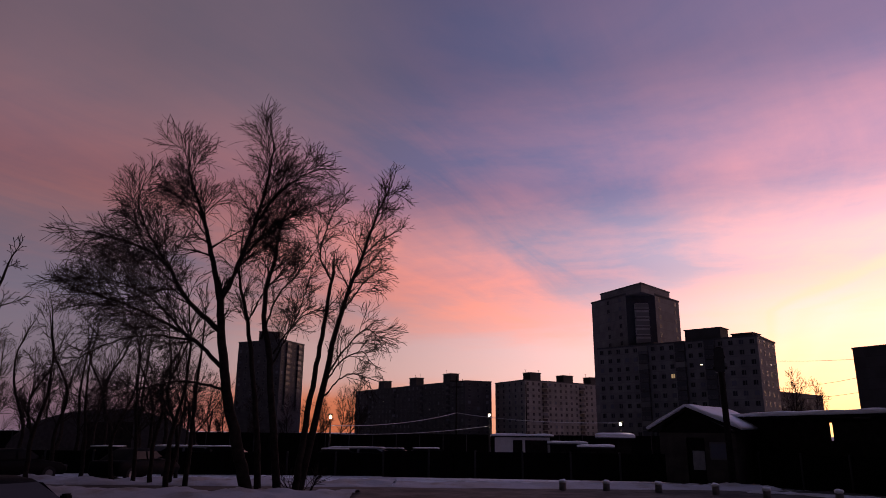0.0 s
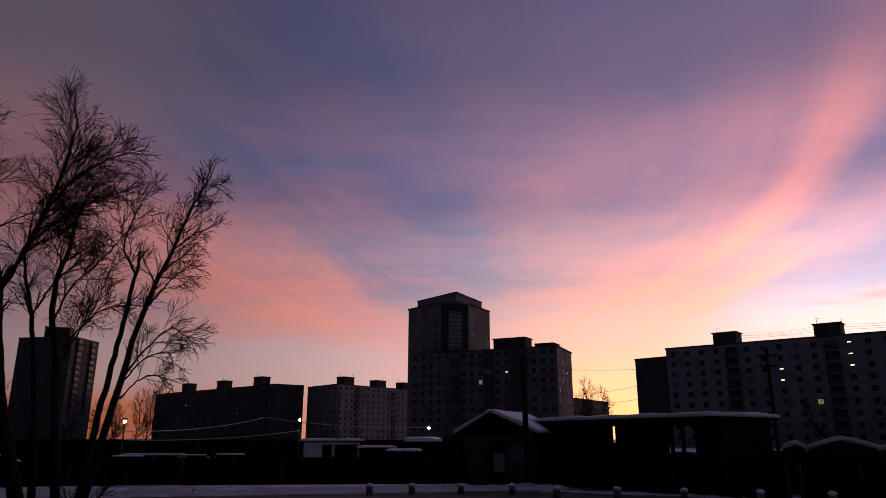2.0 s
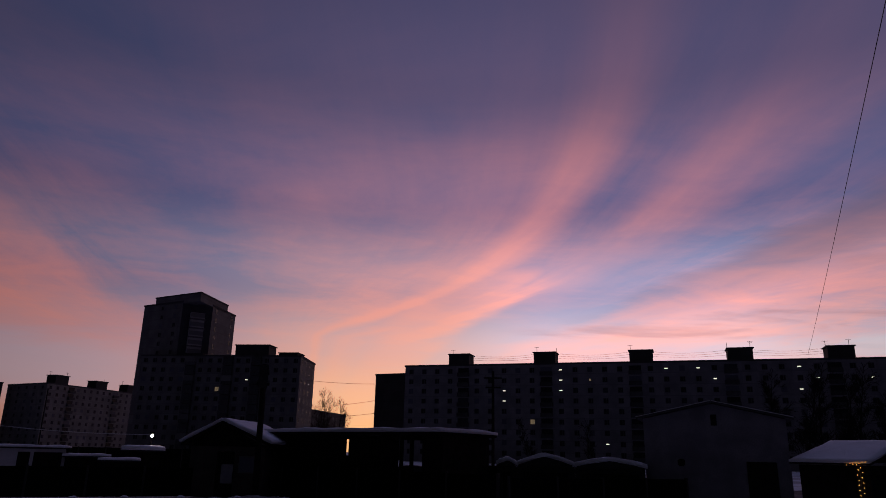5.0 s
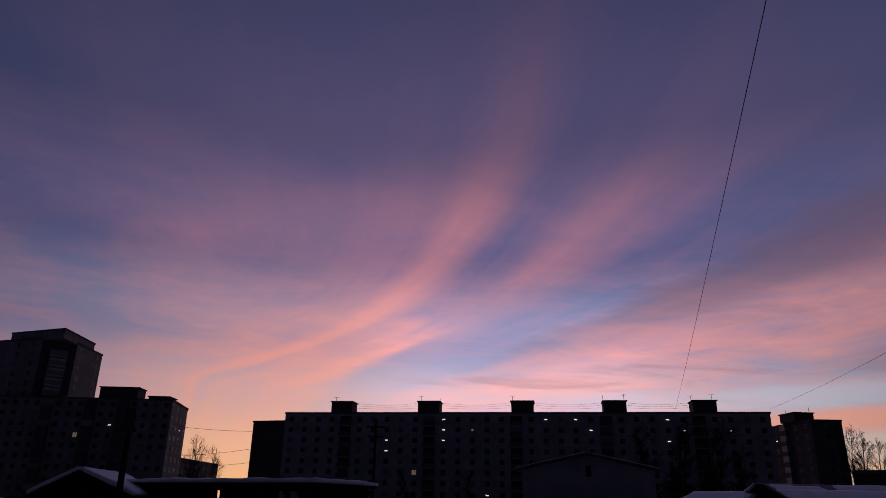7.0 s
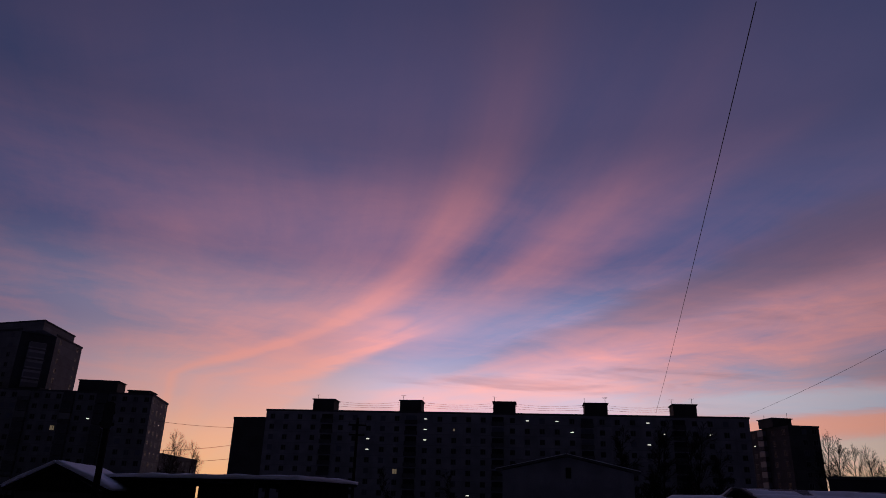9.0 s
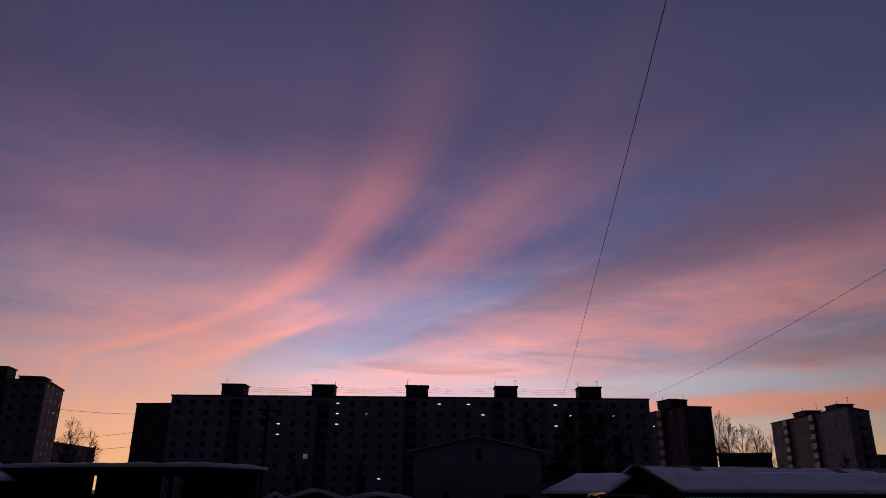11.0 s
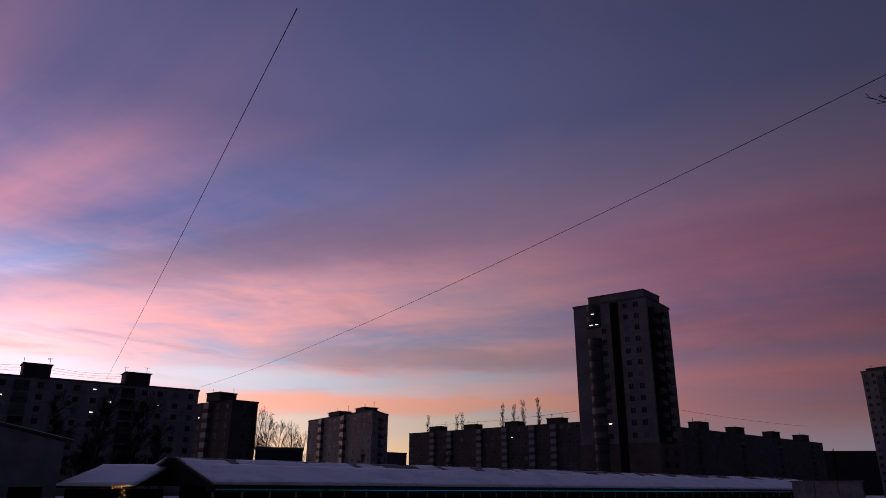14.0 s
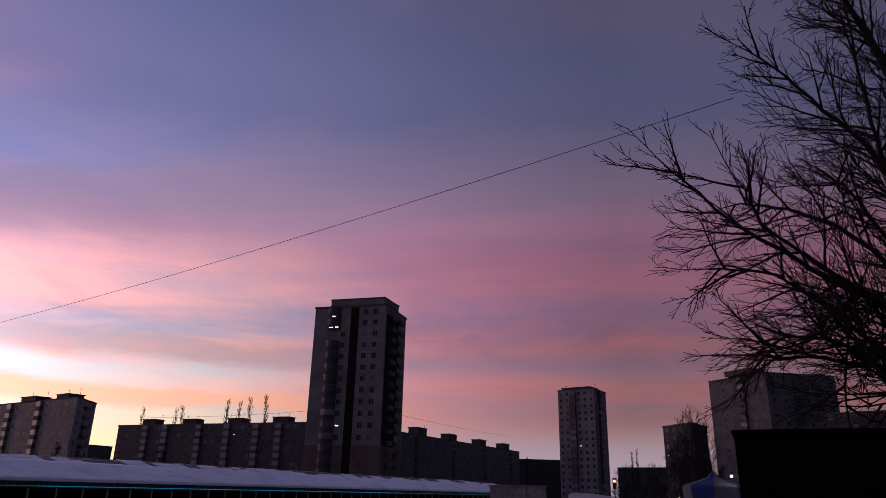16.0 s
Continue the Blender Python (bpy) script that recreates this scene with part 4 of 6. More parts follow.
def fence(p, q, h, label):
    d, a = line_place(p, q)
    e = thing("fence", label, "fence", (*p, 0), a)
    n = max(1, round(d / 2.5))
    sheet = None
    for i in range(n):
        x0, x1 = d * i / n, d * (i + 1) / n
        if sheet is None:
            bm = bmesh.new()
            w = x1 - x0
            k = 10
            prof = [(w * j / k, 0.025 if j % 2 else -0.025) for j in range(k + 1)]
            vs = [[bm.verts.new((x, y, z)) for x, y in prof] for z in (0.0, h)]
            ws = [[bm.verts.new((x, y + 0.02, z)) for x, y in prof] for z in (0.0, h)]
            for j in range(k):
                bm.faces.new((vs[0][j], vs[0][j + 1], vs[1][j + 1], vs[1][j]))
                bm.faces.new((ws[0][j + 1], ws[0][j], ws[1][j], ws[1][j + 1]))
                bm.faces.new((vs[1][j], vs[1][j + 1], ws[1][j + 1], ws[1][j]))
            s = part("panel", bm, FENCE, e)
            sheet = s.data
            pm = part("post", cube(-0.05, 0.05, -0.05, 0.09, 0.0, h + 0.06, 0.01), DARK_METAL, e).data
        else:
            share("panel", sheet, e, pose(x0, 0, 0))
            share("post", pm, e, pose(x0, 0, 0))
    share("post", pm, e, pose(d, 0, 0))
    return e


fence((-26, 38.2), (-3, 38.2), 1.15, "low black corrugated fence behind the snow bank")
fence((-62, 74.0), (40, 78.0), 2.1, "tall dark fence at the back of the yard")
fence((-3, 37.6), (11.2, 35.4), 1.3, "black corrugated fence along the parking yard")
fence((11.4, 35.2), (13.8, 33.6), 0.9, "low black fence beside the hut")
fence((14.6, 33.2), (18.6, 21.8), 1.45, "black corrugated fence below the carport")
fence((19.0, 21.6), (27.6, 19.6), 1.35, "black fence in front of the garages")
# added filler: keeps the gap dark where bright snow showed through
fence(polar(39.5, 36.5), polar(40.9, 36.2), 1.7, "short black filler fence closing the gap between carport and garages")


def post_with_snow(at):
    e = thing("bollard", "short concrete bollard with a cap of snow", "bollard", (*at, 0), 0, "bollards along the street")
    bm = bmesh.new()
    tube(bm, [(0, 0, -0.05), (0, 0, 0.34), (0, 0, 0.38)], [0.14, 0.13, 0.1], 10)
    part("post", bm, CONCRETE, e, "", True)
    bm = bmesh.new()
    bmesh.ops.create_icosphere(bm, subdivisions=2, radius=1.0, matrix=Matrix.Translation((0, 0, 0.4)) @ Matrix.Diagonal((0.16, 0.155, 0.09, 1)))
    for v in bm.verts:
        v.co += Vector((0, 0, 0.03 * noise.noise(v.co * 6)))
    part("snow_cap", bm, SNOW, e, "rounded white snow cap", True)
    return e


bol = post_with_snow((4.8, 28.8))
for x, y in ((6.5, 28.7), (8.4, 28.2), (10.3, 27.4), (11.4, 25.6), (13.5, 24.8), (15.5, 23.5), (17.8, 22.3), (19.6, 20.9)):
    copy_thing(bol, pose(x, y, 0.0, 0, 0, random.uniform(0, 360)))
strip2 = bmesh.new()
strip(strip2, 0, 22, -0.9, 1.2, 0.0, 0.12, 0.3, 0.1, 12.0)
sb = part("snow_bank", strip2, STREET_SNOW, None, "ragged snow ridge beside the bollards", True)
sb.matrix_basis = pose(11.5, 29.6, 0, 0, 0, -43)
tagged(sb, "", "snow bank", "", "stuff")


# hut with a hipped snow roof
def build_hut():
    p, q = polar(16.9, 37.2), polar(22.3, 36.0)
    w, a = line_place(p, q)
    e = thing("guard_hut", "rendered guard hut with a snow-laden gable roof", "hut", (*p, 0), a)
    D, hw, hr = 5.0, 2.45, 3.52
    door = (w * 0.36, w * 0.60)
    for a0 in ((0, door[0], 0, 0.2, 0, hw), (door[1], w, 0, 0.2, 0, hw), (door[0], door[1], 0, 0.2, 2.1, hw), (0, 0.2, 0.2, D, 0, hw), (w - 0.2, w, 0.2, D, 0, hw), (0, w, D, D + 0.2, 0, hw)):
        part("wall", cube(*a0), HUT_WALL, e)
    bm = bmesh.new()
    pk = w * 0.42
    extrude = [(-0.4, hw), (pk, hr), (w + 0.35, hw), (w + 0.35, hw - 0.12), (pk, hr - 0.14), (-0.4, hw - 0.12)]
    m = Matrix(((0, 1, 0, 0), (1, 0, 0, 0), (0, 0, 1, 0), (0, 0, 0, 1)))
    extrude_profile(bm, extrude, -0.35, D + 0.4)
    bm.transform(m)
    bmesh.ops.recalc_face_normals(bm, faces=bm.faces[:])
    part("roof", bm, TIMBER, e)
    bm = bmesh.new()
    vs = [bm.verts.new(v) for v in ((0.0, -0.05, hw - 0.12), (w, -0.05, hw - 0.12), (pk, -0.05, hr - 0.14))]
    ws = [bm.verts.new(v.co + Vector((0, 0.15, 0))) for v in vs]
    bm.faces.new(vs)
    bm.faces.new(ws[::-1])
    for i in range(3):
        bm.faces.new((vs[i], ws[i], ws[(i + 1) % 3], vs[(i + 1) % 3]))
    bmesh.ops.recalc_face_normals(bm, faces=bm.faces[:])
    part("gable_board", bm, TIMBER, e)
    for s, (x0, z0, x1, z1) in enumerate(((-0.45, hw + 0.02, pk, hr + 0.02), (pk, hr + 0.02, w + 0.4, hw + 0.02))):
        L = math.hypot(x1 - x0, z1 - z0)
        bm = snow_cap(bmesh.new(), 0, L, -0.4, D + 0.4, 0, 0.2, 3.0 + s)
        ob = part("snow_blanket", bm, SNOW, e, "thick white snow on the roof slope", True)
        ob.matrix_basis = pose(x0, 0, z0, 0, -math.degrees(math.atan2(z1 - z0, x1 - x0)), 0)
    part("door", cube(door[0] + 0.05, door[1] - 0.05, 0.08, 0.13, 0.02, 2.06, 0.01), TIMBER, e)
    part("notice", cube(door[0] + 0.28, door[0] + 0.85, -0.03, 0.0, 0.62, 1.5, 0.005), material("notice_paper", (0.24, 0.24, 0.25), 0.8), e, "pale sheet pinned by the door")
    part("window", window_mesh_bm(), [WHITE_FRAME, GLASS], e).matrix_basis = pose(w * 0.8, 0.0, 1.5)


def window_mesh_bm():
    bm = bmesh.new()
    box(bm, -0.5, 0.5, -0.03, 0.02, -0.4, 0.4, 0, 0)
    box(bm, -0.43, 0.43, -0.05, -0.03, -0.33, 0.33, 0, 1)
    return bm


build_hut()


# flat carport with a snow roof
def build_carport():
    p, q = polar(22.35, 39.0), polar(36.2, 30.85)
    w, a = line_place(p, q)
    e = thing("carport", "flat-roofed dark carport under a sheet of snow", "carport", (*p, 0), a)
    z, D = 2.98, 4.2

    def xa(az):
        """How far along the front a heading meets it."""
        h = radians(az)
        dx, dy = (q[0] - p[0]) / w, (q[1] - p[1]) / w
        return (p[1] * math.sin(h) - p[0] * math.cos(h)) / (dx * math.cos(h) - dy * math.sin(h))

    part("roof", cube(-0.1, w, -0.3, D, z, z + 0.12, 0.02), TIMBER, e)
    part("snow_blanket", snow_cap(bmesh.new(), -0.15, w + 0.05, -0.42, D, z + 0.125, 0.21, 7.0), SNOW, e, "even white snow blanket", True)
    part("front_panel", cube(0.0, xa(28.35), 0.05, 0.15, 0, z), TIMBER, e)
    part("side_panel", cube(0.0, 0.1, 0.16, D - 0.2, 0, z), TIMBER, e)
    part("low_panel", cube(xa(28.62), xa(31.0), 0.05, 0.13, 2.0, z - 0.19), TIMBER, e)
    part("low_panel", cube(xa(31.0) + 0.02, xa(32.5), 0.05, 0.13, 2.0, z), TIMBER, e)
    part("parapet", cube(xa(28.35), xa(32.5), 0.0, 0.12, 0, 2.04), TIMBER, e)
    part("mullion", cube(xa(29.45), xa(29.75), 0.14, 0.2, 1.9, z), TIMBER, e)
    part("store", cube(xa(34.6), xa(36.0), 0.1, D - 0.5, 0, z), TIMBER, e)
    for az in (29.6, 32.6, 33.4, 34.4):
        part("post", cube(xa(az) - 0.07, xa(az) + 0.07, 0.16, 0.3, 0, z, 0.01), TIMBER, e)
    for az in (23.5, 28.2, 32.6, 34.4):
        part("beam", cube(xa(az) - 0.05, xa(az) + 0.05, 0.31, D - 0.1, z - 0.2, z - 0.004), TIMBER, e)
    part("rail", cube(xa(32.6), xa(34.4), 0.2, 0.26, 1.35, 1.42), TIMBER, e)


build_carport()


# row of garages with humped snow roofs
def garage(p, q, h, rise, seed):
    w, a = line_place(p, q)
    e = thing("garage", "dark metal garage with a humped snow roof", "garage", (*p, 0), a, "row of garages")
    part("body", cube(0, w, 0, 5.5, 0, h, 0.02), DARK_METAL, e)
    part("gate", cube(0.3, w - 0.3, -0.06, -0.004, 0.05, h - 0.25, 0.01), TIMBER, e)
    n = 14
    top = [(w * (i / n * 1.06 - 0.03), h + 0.02 + rise * (1 - abs(2 * i / n - 1) ** 1.3) + 0.04 * noise.noise((i / n * 4, seed, 0))) for i in range(n + 1)]
    flip = Matrix(((0, 1, 0, 0), (1, 0, 0, 0), (0, 0, 1, 0), (0, 0, 0, 1)))
    bm = bmesh.new()
    extrude_profile(bm, top + [(w * 1.03, h + 0.004), (-w * 0.03, h + 0.004)], -0.2, 5.55)
    bm.transform(flip)
    bmesh.ops.recalc_face_normals(bm, faces=bm.faces[:])
    part("gable_roof", bm, DARK_METAL, e)
    bm = bmesh.new()
    prof = [(y, z + 0.2) for y, z in top] + [(y, z + 0.006) for y, z in top[::-1]]
    extrude_profile(bm, prof, -0.25, 5.6, 8, lambda x, i: (0, 0.035 * noise.noise((x, i * 0.6, seed)) if i <= n else 0))
    bm.transform(flip)
    bmesh.ops.recalc_face_normals(bm, faces=bm.faces[:])
    part("snow_blanket", bm, SNOW, e, "wavy white snow blanket", True)


for az0, az1, h, r, s in ((40.40, 41.97, 1.72, 0.22, 1.0), (41.97, 46.44, 1.72, 0.42, 2.0), (46.44, 51.7, 1.72, 0.3, 3.0)):
    garage(polar(az0, 34.0), polar(az1, 34.0), h, r, s)


# workshop with a low gable towards the street
def build_shed():
    p, q = polar(51.75, 36.0), polar(61.75, 36.0)
    w, a = line_place(p, q)
    e = thing("workshop", "grey plastered workshop with a low snow-edged gable", "workshop", (*p, 0), a)
    D, he, hp = 9.0, 4.05, 4.75
    bm = bmesh.new()
    prof = [(0, -0.1), (w, -0.1), (w, he), (w / 2, hp), (0, he)]
    extrude_profile(bm, prof, 0, D)
    bm.transform(Matrix(((0, 1, 0, 0), (1, 0, 0, 0), (0, 0, 1, 0), (0, 0, 0, 1))))
    bmesh.ops.recalc_face_normals(bm, faces=bm.faces[:])
    part("wall", bm, PLASTER, e)
    for s, (x0, z0, x1, z1) in enumerate(((-0.3, he - 0.03, w / 2, hp + 0.02), (w / 2, hp + 0.02, w + 0.3, he - 0.03))):
        L = math.hypot(x1 - x0, z1 - z0)
        tilt = -math.degrees(math.atan2(z1 - z0, x1 - x0))
        rf = part("roof", cube(0, L, -0.3, D + 0.3, 0.0, 0.09), ROOFING, e)
        rf.matrix_basis = pose(x0, 0, z0, 0, tilt, 0)
        ob = part("snow_blanket", snow_cap(bmesh.new(), 0, L, -0.22, D + 0.2, 0.094, 0.06, 11.0 + s), SNOW, e, "thin snow along the verge", True)
        ob.matrix_basis = pose(x0, 0, z0, 0, tilt, 0)
    v = part("vent", cube(-0.13, 0.13, -0.05, 0.02, -0.25, 0.25, 0.01), TIMBER, e, "dark louvred vent")
    v.matrix_basis = pose(w * 0.51, -0.004, he - 0.05)
    o = part("hatch", cube(-0.16, 0.16, -0.04, 0.02, -0.16, 0.16, 0.05), TIMBER, e)
    o.matrix_basis = pose(w * 0.26, -0.004, 2.05)
    part("door", cube(w * 0.71, w * 0.91, -0.06, 0.02, 0.0, 2.15, 0.01), TIMBER, e)


build_shed()


# market pavilion with the long snow roof
def build_pavilion():
    r0, r1 = Vector((34.0, 13.4)), Vector((82.2, -37.85))
    d = (r1 - r0).normalized()
    n = Vector((d.y, -d.x))
    if n.dot(r0) > 0:
        n = -n
    p = r0 + n * 4.2 + d * 0.5
    w = (r1 - r0).length
    a = math.degrees(math.atan2(d.y, d.x))
    e = thing("market_pavilion", "long market pavilion with a patchy snow roof and coloured eave lights", "pavilion", (*p, 0), a)
    D, he, hr = 8.4, 2.28, 3.42
    ang = math.degrees(math.atan2(hr - he, 4.2))
    L = math.hypot(hr - he, 4.2)
    for s in (0, 1):
        m = pose(0, 0, he, ang, 0, 0) if s == 0 else pose(w, D, he, ang, 0, 180)
        rf = part("roof", cube(-0.05, w + 0.4, -0.3, L, 0.0, 0.1), material("ribbed_roof_sheet", (0.05, 0.048, 0.055), 0.6, 0.2, 0.3, 0.5), e)
        rf.matrix_basis = m
        sn = part("snow_blanket", snow_cap(bmesh.new(), -0.02, w + 0.4, -0.32, L - (1.25 if s == 0 else 0.2), 0.104, 0.11, 21.0 + s, 0.3), ROOF_SNOW, e, "patchy white snow on the slope", True)
        sn.matrix_basis = m
        if s == 0:
            for k in range(58):
                x = random.uniform(0, w)
                l = random.uniform(0.6, 2.4)
                t = part("snow_patch", snow_cap(bmesh.new(), x, x + l, L - 1.3, L - random.uniform(0.05, 0.9), 0.104, 0.07, 40.0 + k, 0.15), ROOF_SNOW, e, "", True)
                t.matrix_basis = m
            for k in range(int(w / 1.1)):
                t = part("seam", cube(k * 1.1, k * 1.1 + 0.03, L - 1.1, L - 0.02, 0.1, 0.14), METAL, e)
                t.matrix_basis = m
    bm = bmesh.new()
    extrude_profile(bm, [(-0.25, he - 0.05), (D + 0.25, he - 0.05), (D / 2, hr + 0.05)], -0.12, 0.0)
    part("gable_board", bm, TIMBER, e)
    part("eave_board", cube(-0.4, w + 0.4, -0.36, -0.3, he - 0.27, he - 0.04), DARK_METAL, e)
    part("back_wall", cube(0, w, 3.2, 3.3, 0, he + 0.6), TIMBER, e)
    part("counter", cube(1.6, w, -0.02, 0.5, 0, 1.0, 0.02), TIMBER, e)
    k = 0
    pm = None
    while k * 1.35 < w:
        m = pose(k * 1.35, 0, 0)
        if pm is None:
            pm = part("post", cube(-0.045, 0.045, -0.2, -0.1, 0, he - 0.05, 0.01), METAL, e).data
        else:
            share("post", pm, e, m)
        k += 1
    for x0, x1, mat in ((0.0, w * 0.1, LED_GREEN), (w * 0.1, w * 0.57, LED_BLUE), (w * 0.57, w, LED_GREEN)):
        bm = bmesh.new()
        x = x0
        while x < x1:
            box(bm, x, x + 0.1, -0.40, -0.365, he - 0.2, he - 0.17)
            x += 0.16
        part("led_strip", bm, mat, e, "thin blue-green eave lights")
    # lean-to on the street side of the gable
    q = Vector(polar(61.9, 35.5))
    g = Vector(polar(66.4, 34.2))
    L2, a2 = line_place(q, g)
    f = thing("lean_to", "low lean-to with a smooth snow roof by the pavilion", "lean-to", (q.x, q.y, 0), a2)
    part("wall", cube(0.15, L2, 0.2, 3.8, 0, 2.1), TIMBER, f)
    rf = part("roof", cube(-0.1, L2 + 0.2, -0.1, 4.0, 0, 0.08), TIMBER, f)
    rf.matrix_basis = pose(0, 0, 2.14, 13, 0, 0)
    bm = snow_cap(bmesh.new(), -0.1, L2 + 0.2, -0.12, 4.0, 0.084, 0.13, 31.0)
    sn = part("snow_blanket", bm, SNOW, f, "smooth white snow", True)
    sn.matrix_basis = pose(0, 0, 2.14, 13, 0, 0)
    # warm bulbs down the corner post
    h = thing("light_chain", "chain of warm bulbs hung down the corner", "fairy lights", (q.x, q.y, 0), a2)
    x = L2 * 0.93
    tube_bm = tube(bmesh.new(), [(x, -0.2, 2.12), (x + 0.03, -0.22, 1.6), (x - 0.02, -0.2, 1.0)], 0.01, 4)
    part("cord", tube_bm, CABLE, h)
    for i in range(13):
        z = 2.14 - 0.1 * i
        bx = x + (0.09 if i % 2 else -0.07) + random.uniform(-0.03, 0.03)
        bm = bmesh.new()
        bmesh.ops.create_icosphere(bm, subdivisions=1, radius=0.016, matrix=Matrix.Translation((bx, -0.22, z)))
        part("bulb", bm, BULB_WARM, h)
    for i in range(7):
        bm = bmesh.new()
        bmesh.ops.create_icosphere(bm, subdivisions=1, radius=0.016, matrix=Matrix.Translation((x - 0.45 + 0.12 * i, -0.22, 2.12 + 0.03 * (i % 2) + 0.02 * i)))
        part("bulb", bm, BULB_WARM, h)


build_pavilion()


# ---- poles, lamps, cables ----
def pole(at, h, r, arms, label, lean=(0, 0)):
    e = thing("utility_pole", label, "utility pole", (*at, 0), math.degrees(math.atan2(-at[0], at[1])))
    bm = tube(bmesh.new(), [(0, 0, -0.3), (lean[0] * 0.5, lean[1] * 0.5, h * 0.5), (lean[0], lean[1], h)], [r, r * 0.9, r * 0.8], 10)
    part("post", bm, BARK, e, "", True)
    for z, w in arms:
        part("crossarm", cube(-w / 2 + lean[0], w / 2 + lean[0], -0.08, 0.08, z - 0.06, z + 0.06, 0.01), TIMBER, e)
        for s in (-1, 1):
            part("insulator", tube(bmesh.new(), [(s * w * 0.45 + lean[0], 0, z + 0.06), (s * w * 0.45 + lean[0], 0, z + 0.22)], [0.05, 0.035], 6), WHITE_FRAME, e)
    return e


main_pole = pole(polar(21.85, 34.6), 6.15, 0.16, ((5.7, 0.5), (5.2, 0.6)), "stout dark timber pole by the hut", (-0.1, 0))
part("transformer_box", cube(-0.33, 0.1, -0.25, 0.25, 5.0, 6.1, 0.03), DARK_METAL, main_pole)
pole(polar(1.2, 85.0), 8.9, 0.13, ((8.3, 1.6), (7.6, 1.2)), "timber line pole in the yard")
pole(polar(6.8, 95.0), 8.6, 0.09, (), "slim mast beyond the yard")
pole(polar(-18.0, 120.0), 5.7, 0.14, ((5.2, 1.2),), "leaning far pole with one arm", (0.35, 0))
pole(polar(40.1, 60.0), 9.1, 0.14, ((8.5, 1.5), (7.7, 1.3)), "line pole before the long block")


def street_lamp(az, d, h, label):
    at = polar(az, d)
    e = thing("street_lamp", label, "street lamp", (*at, 0), -az)
    part("post", tube(bmesh.new(), [(0, 0, -0.2), (0, 0, h - 0.3)], [0.09, 0.06], 8), DARK_METAL, e, "", True)
    part("arm", tube(bmesh.new(), [(0, 0, h - 0.3), (0, -0.4, h + 0.1), (0, -1.1, h + 0.22)], 0.035, 6), DARK_METAL, e)
    part("housing", cube(-0.22, 0.22, -1.7, -1.0, h + 0.26, h + 0.36, 0.04), DARK_METAL, e)
    bm = bmesh.new()
    bmesh.ops.create_uvsphere(bm, u_segments=14, v_segments=8, radius=1.0, matrix=Matrix.Translation((0, -1.4, h + 0.08)) @ Matrix.Diagonal((0.11, 0.13, 0.11, 1)))
    part("globe", bm, LAMP_WHITE, e, "glowing white lamp globe", True)


street_lamp(-8.83, 62.0, 3.35, "lit street lamp beside the willow")
street_lamp(3.84, 66.0, 3.7, "lit street lamp over the parking yard")
street_lamp(14.06, 60.0, 2.95, "lit lamp over the snowy sheds")


def cable(name, label, pts, r, sag=0.0, mat=None):
    a, b = Vector(pts[0]), Vector(pts[1])
    P = []
    for i in range(25):
        f = i / 24
        p = a.lerp(b, f)
        P.append((p.x, p.y, p.z - 4 * sag * f * (1 - f)))
    ob = part(name, tube(bmesh.new(), P, r, 5), mat or CABLE, None, label)
    return tagged(ob, "", "cable")


def up(az, el, d):
    x, y = polar(az, d)
    return (x, y, 2.2 + d * math.tan(radians(el)))


cable("overhead_cable", "thin black cable from the long block overhead", (up(63.7, 7.45, 203.0), up(75.05, 37.25, 36.0)), 0.03, 0.5)
cable("overhead_cable", "thin black cable reaching overhead past the market", (up(70.35, 7.25, 205.0), up(136.4, 29.6, 48.0)), 0.028, 2.1)
cable("overhead_cable", "thin cable between tower and long block", (up(25.0, 5.4, 226.0), up(30.6, 5.3, 236.0)), 0.05, 0.3)
cable("overhead_cable", "thin cable between wing and long block", (up(25.4, 3.3, 226.0), up(30.6, 4.0, 236.0)), 0.05, 0.3)
cable("overhead_cable", "low thin cable across the glowing gap", (up(25.4, 2.5, 226.0), up(30.6, 3.0, 236.0)), 0.05, 0.3)
cable("overhead_cable", "thin aerial wire over the roof of the long dark slab", (up(88.8, 4.8, 350.0), up(100.2, 5.85, 285.0)), 0.05, 0.6)
cable("overhead_cable", "thin aerial wire over the roof of the grey slab", (up(107.4, 5.9, 312.0), up(116.6, 4.35, 445.0)), 0.05, 0.8)
P0 = up(1.2, 1.6, 85.0)
cable("overhead_cable", "frosted service cable over the yard", (P0, up(14.06, 0.9, 60.0)), 0.03, 0.35, FROST)
cable("overhead_cable", "frosted service cable to the lamp", (P0, up(-8.8, 0.5, 62.0)), 0.03, 0.45, FROST)
cable("overhead_cable", "low frosted cable over the yard", (up(3.84, 0.6, 66.0), up(-8.8, -0.1, 62.0)), 0.025, 0.3, FROST)


# ---- vehicles ----
CAR_GREY = material("grey_car_paint", (0.06, 0.06, 0.065), 0.4, 0.2, 0.1, 1.0, 0.0)
CAR_BLACK = material("black_car_paint", (0.005, 0.005, 0.006), 0.65, 0.0, 0.1, 1.0, 0.0, None, 30.0, 0.05)
CAR_GLASS = glass_material("car_glass", (0.004, 0.004, 0.005), 0.25, 0.12)
TYRE = material("tyre_rubber", (0.015, 0.015, 0.015), 0.9)
WHITE_PAINT = material("white_van_paint", (0.6, 0.6, 0.62), 0.45, 0, 0.08)


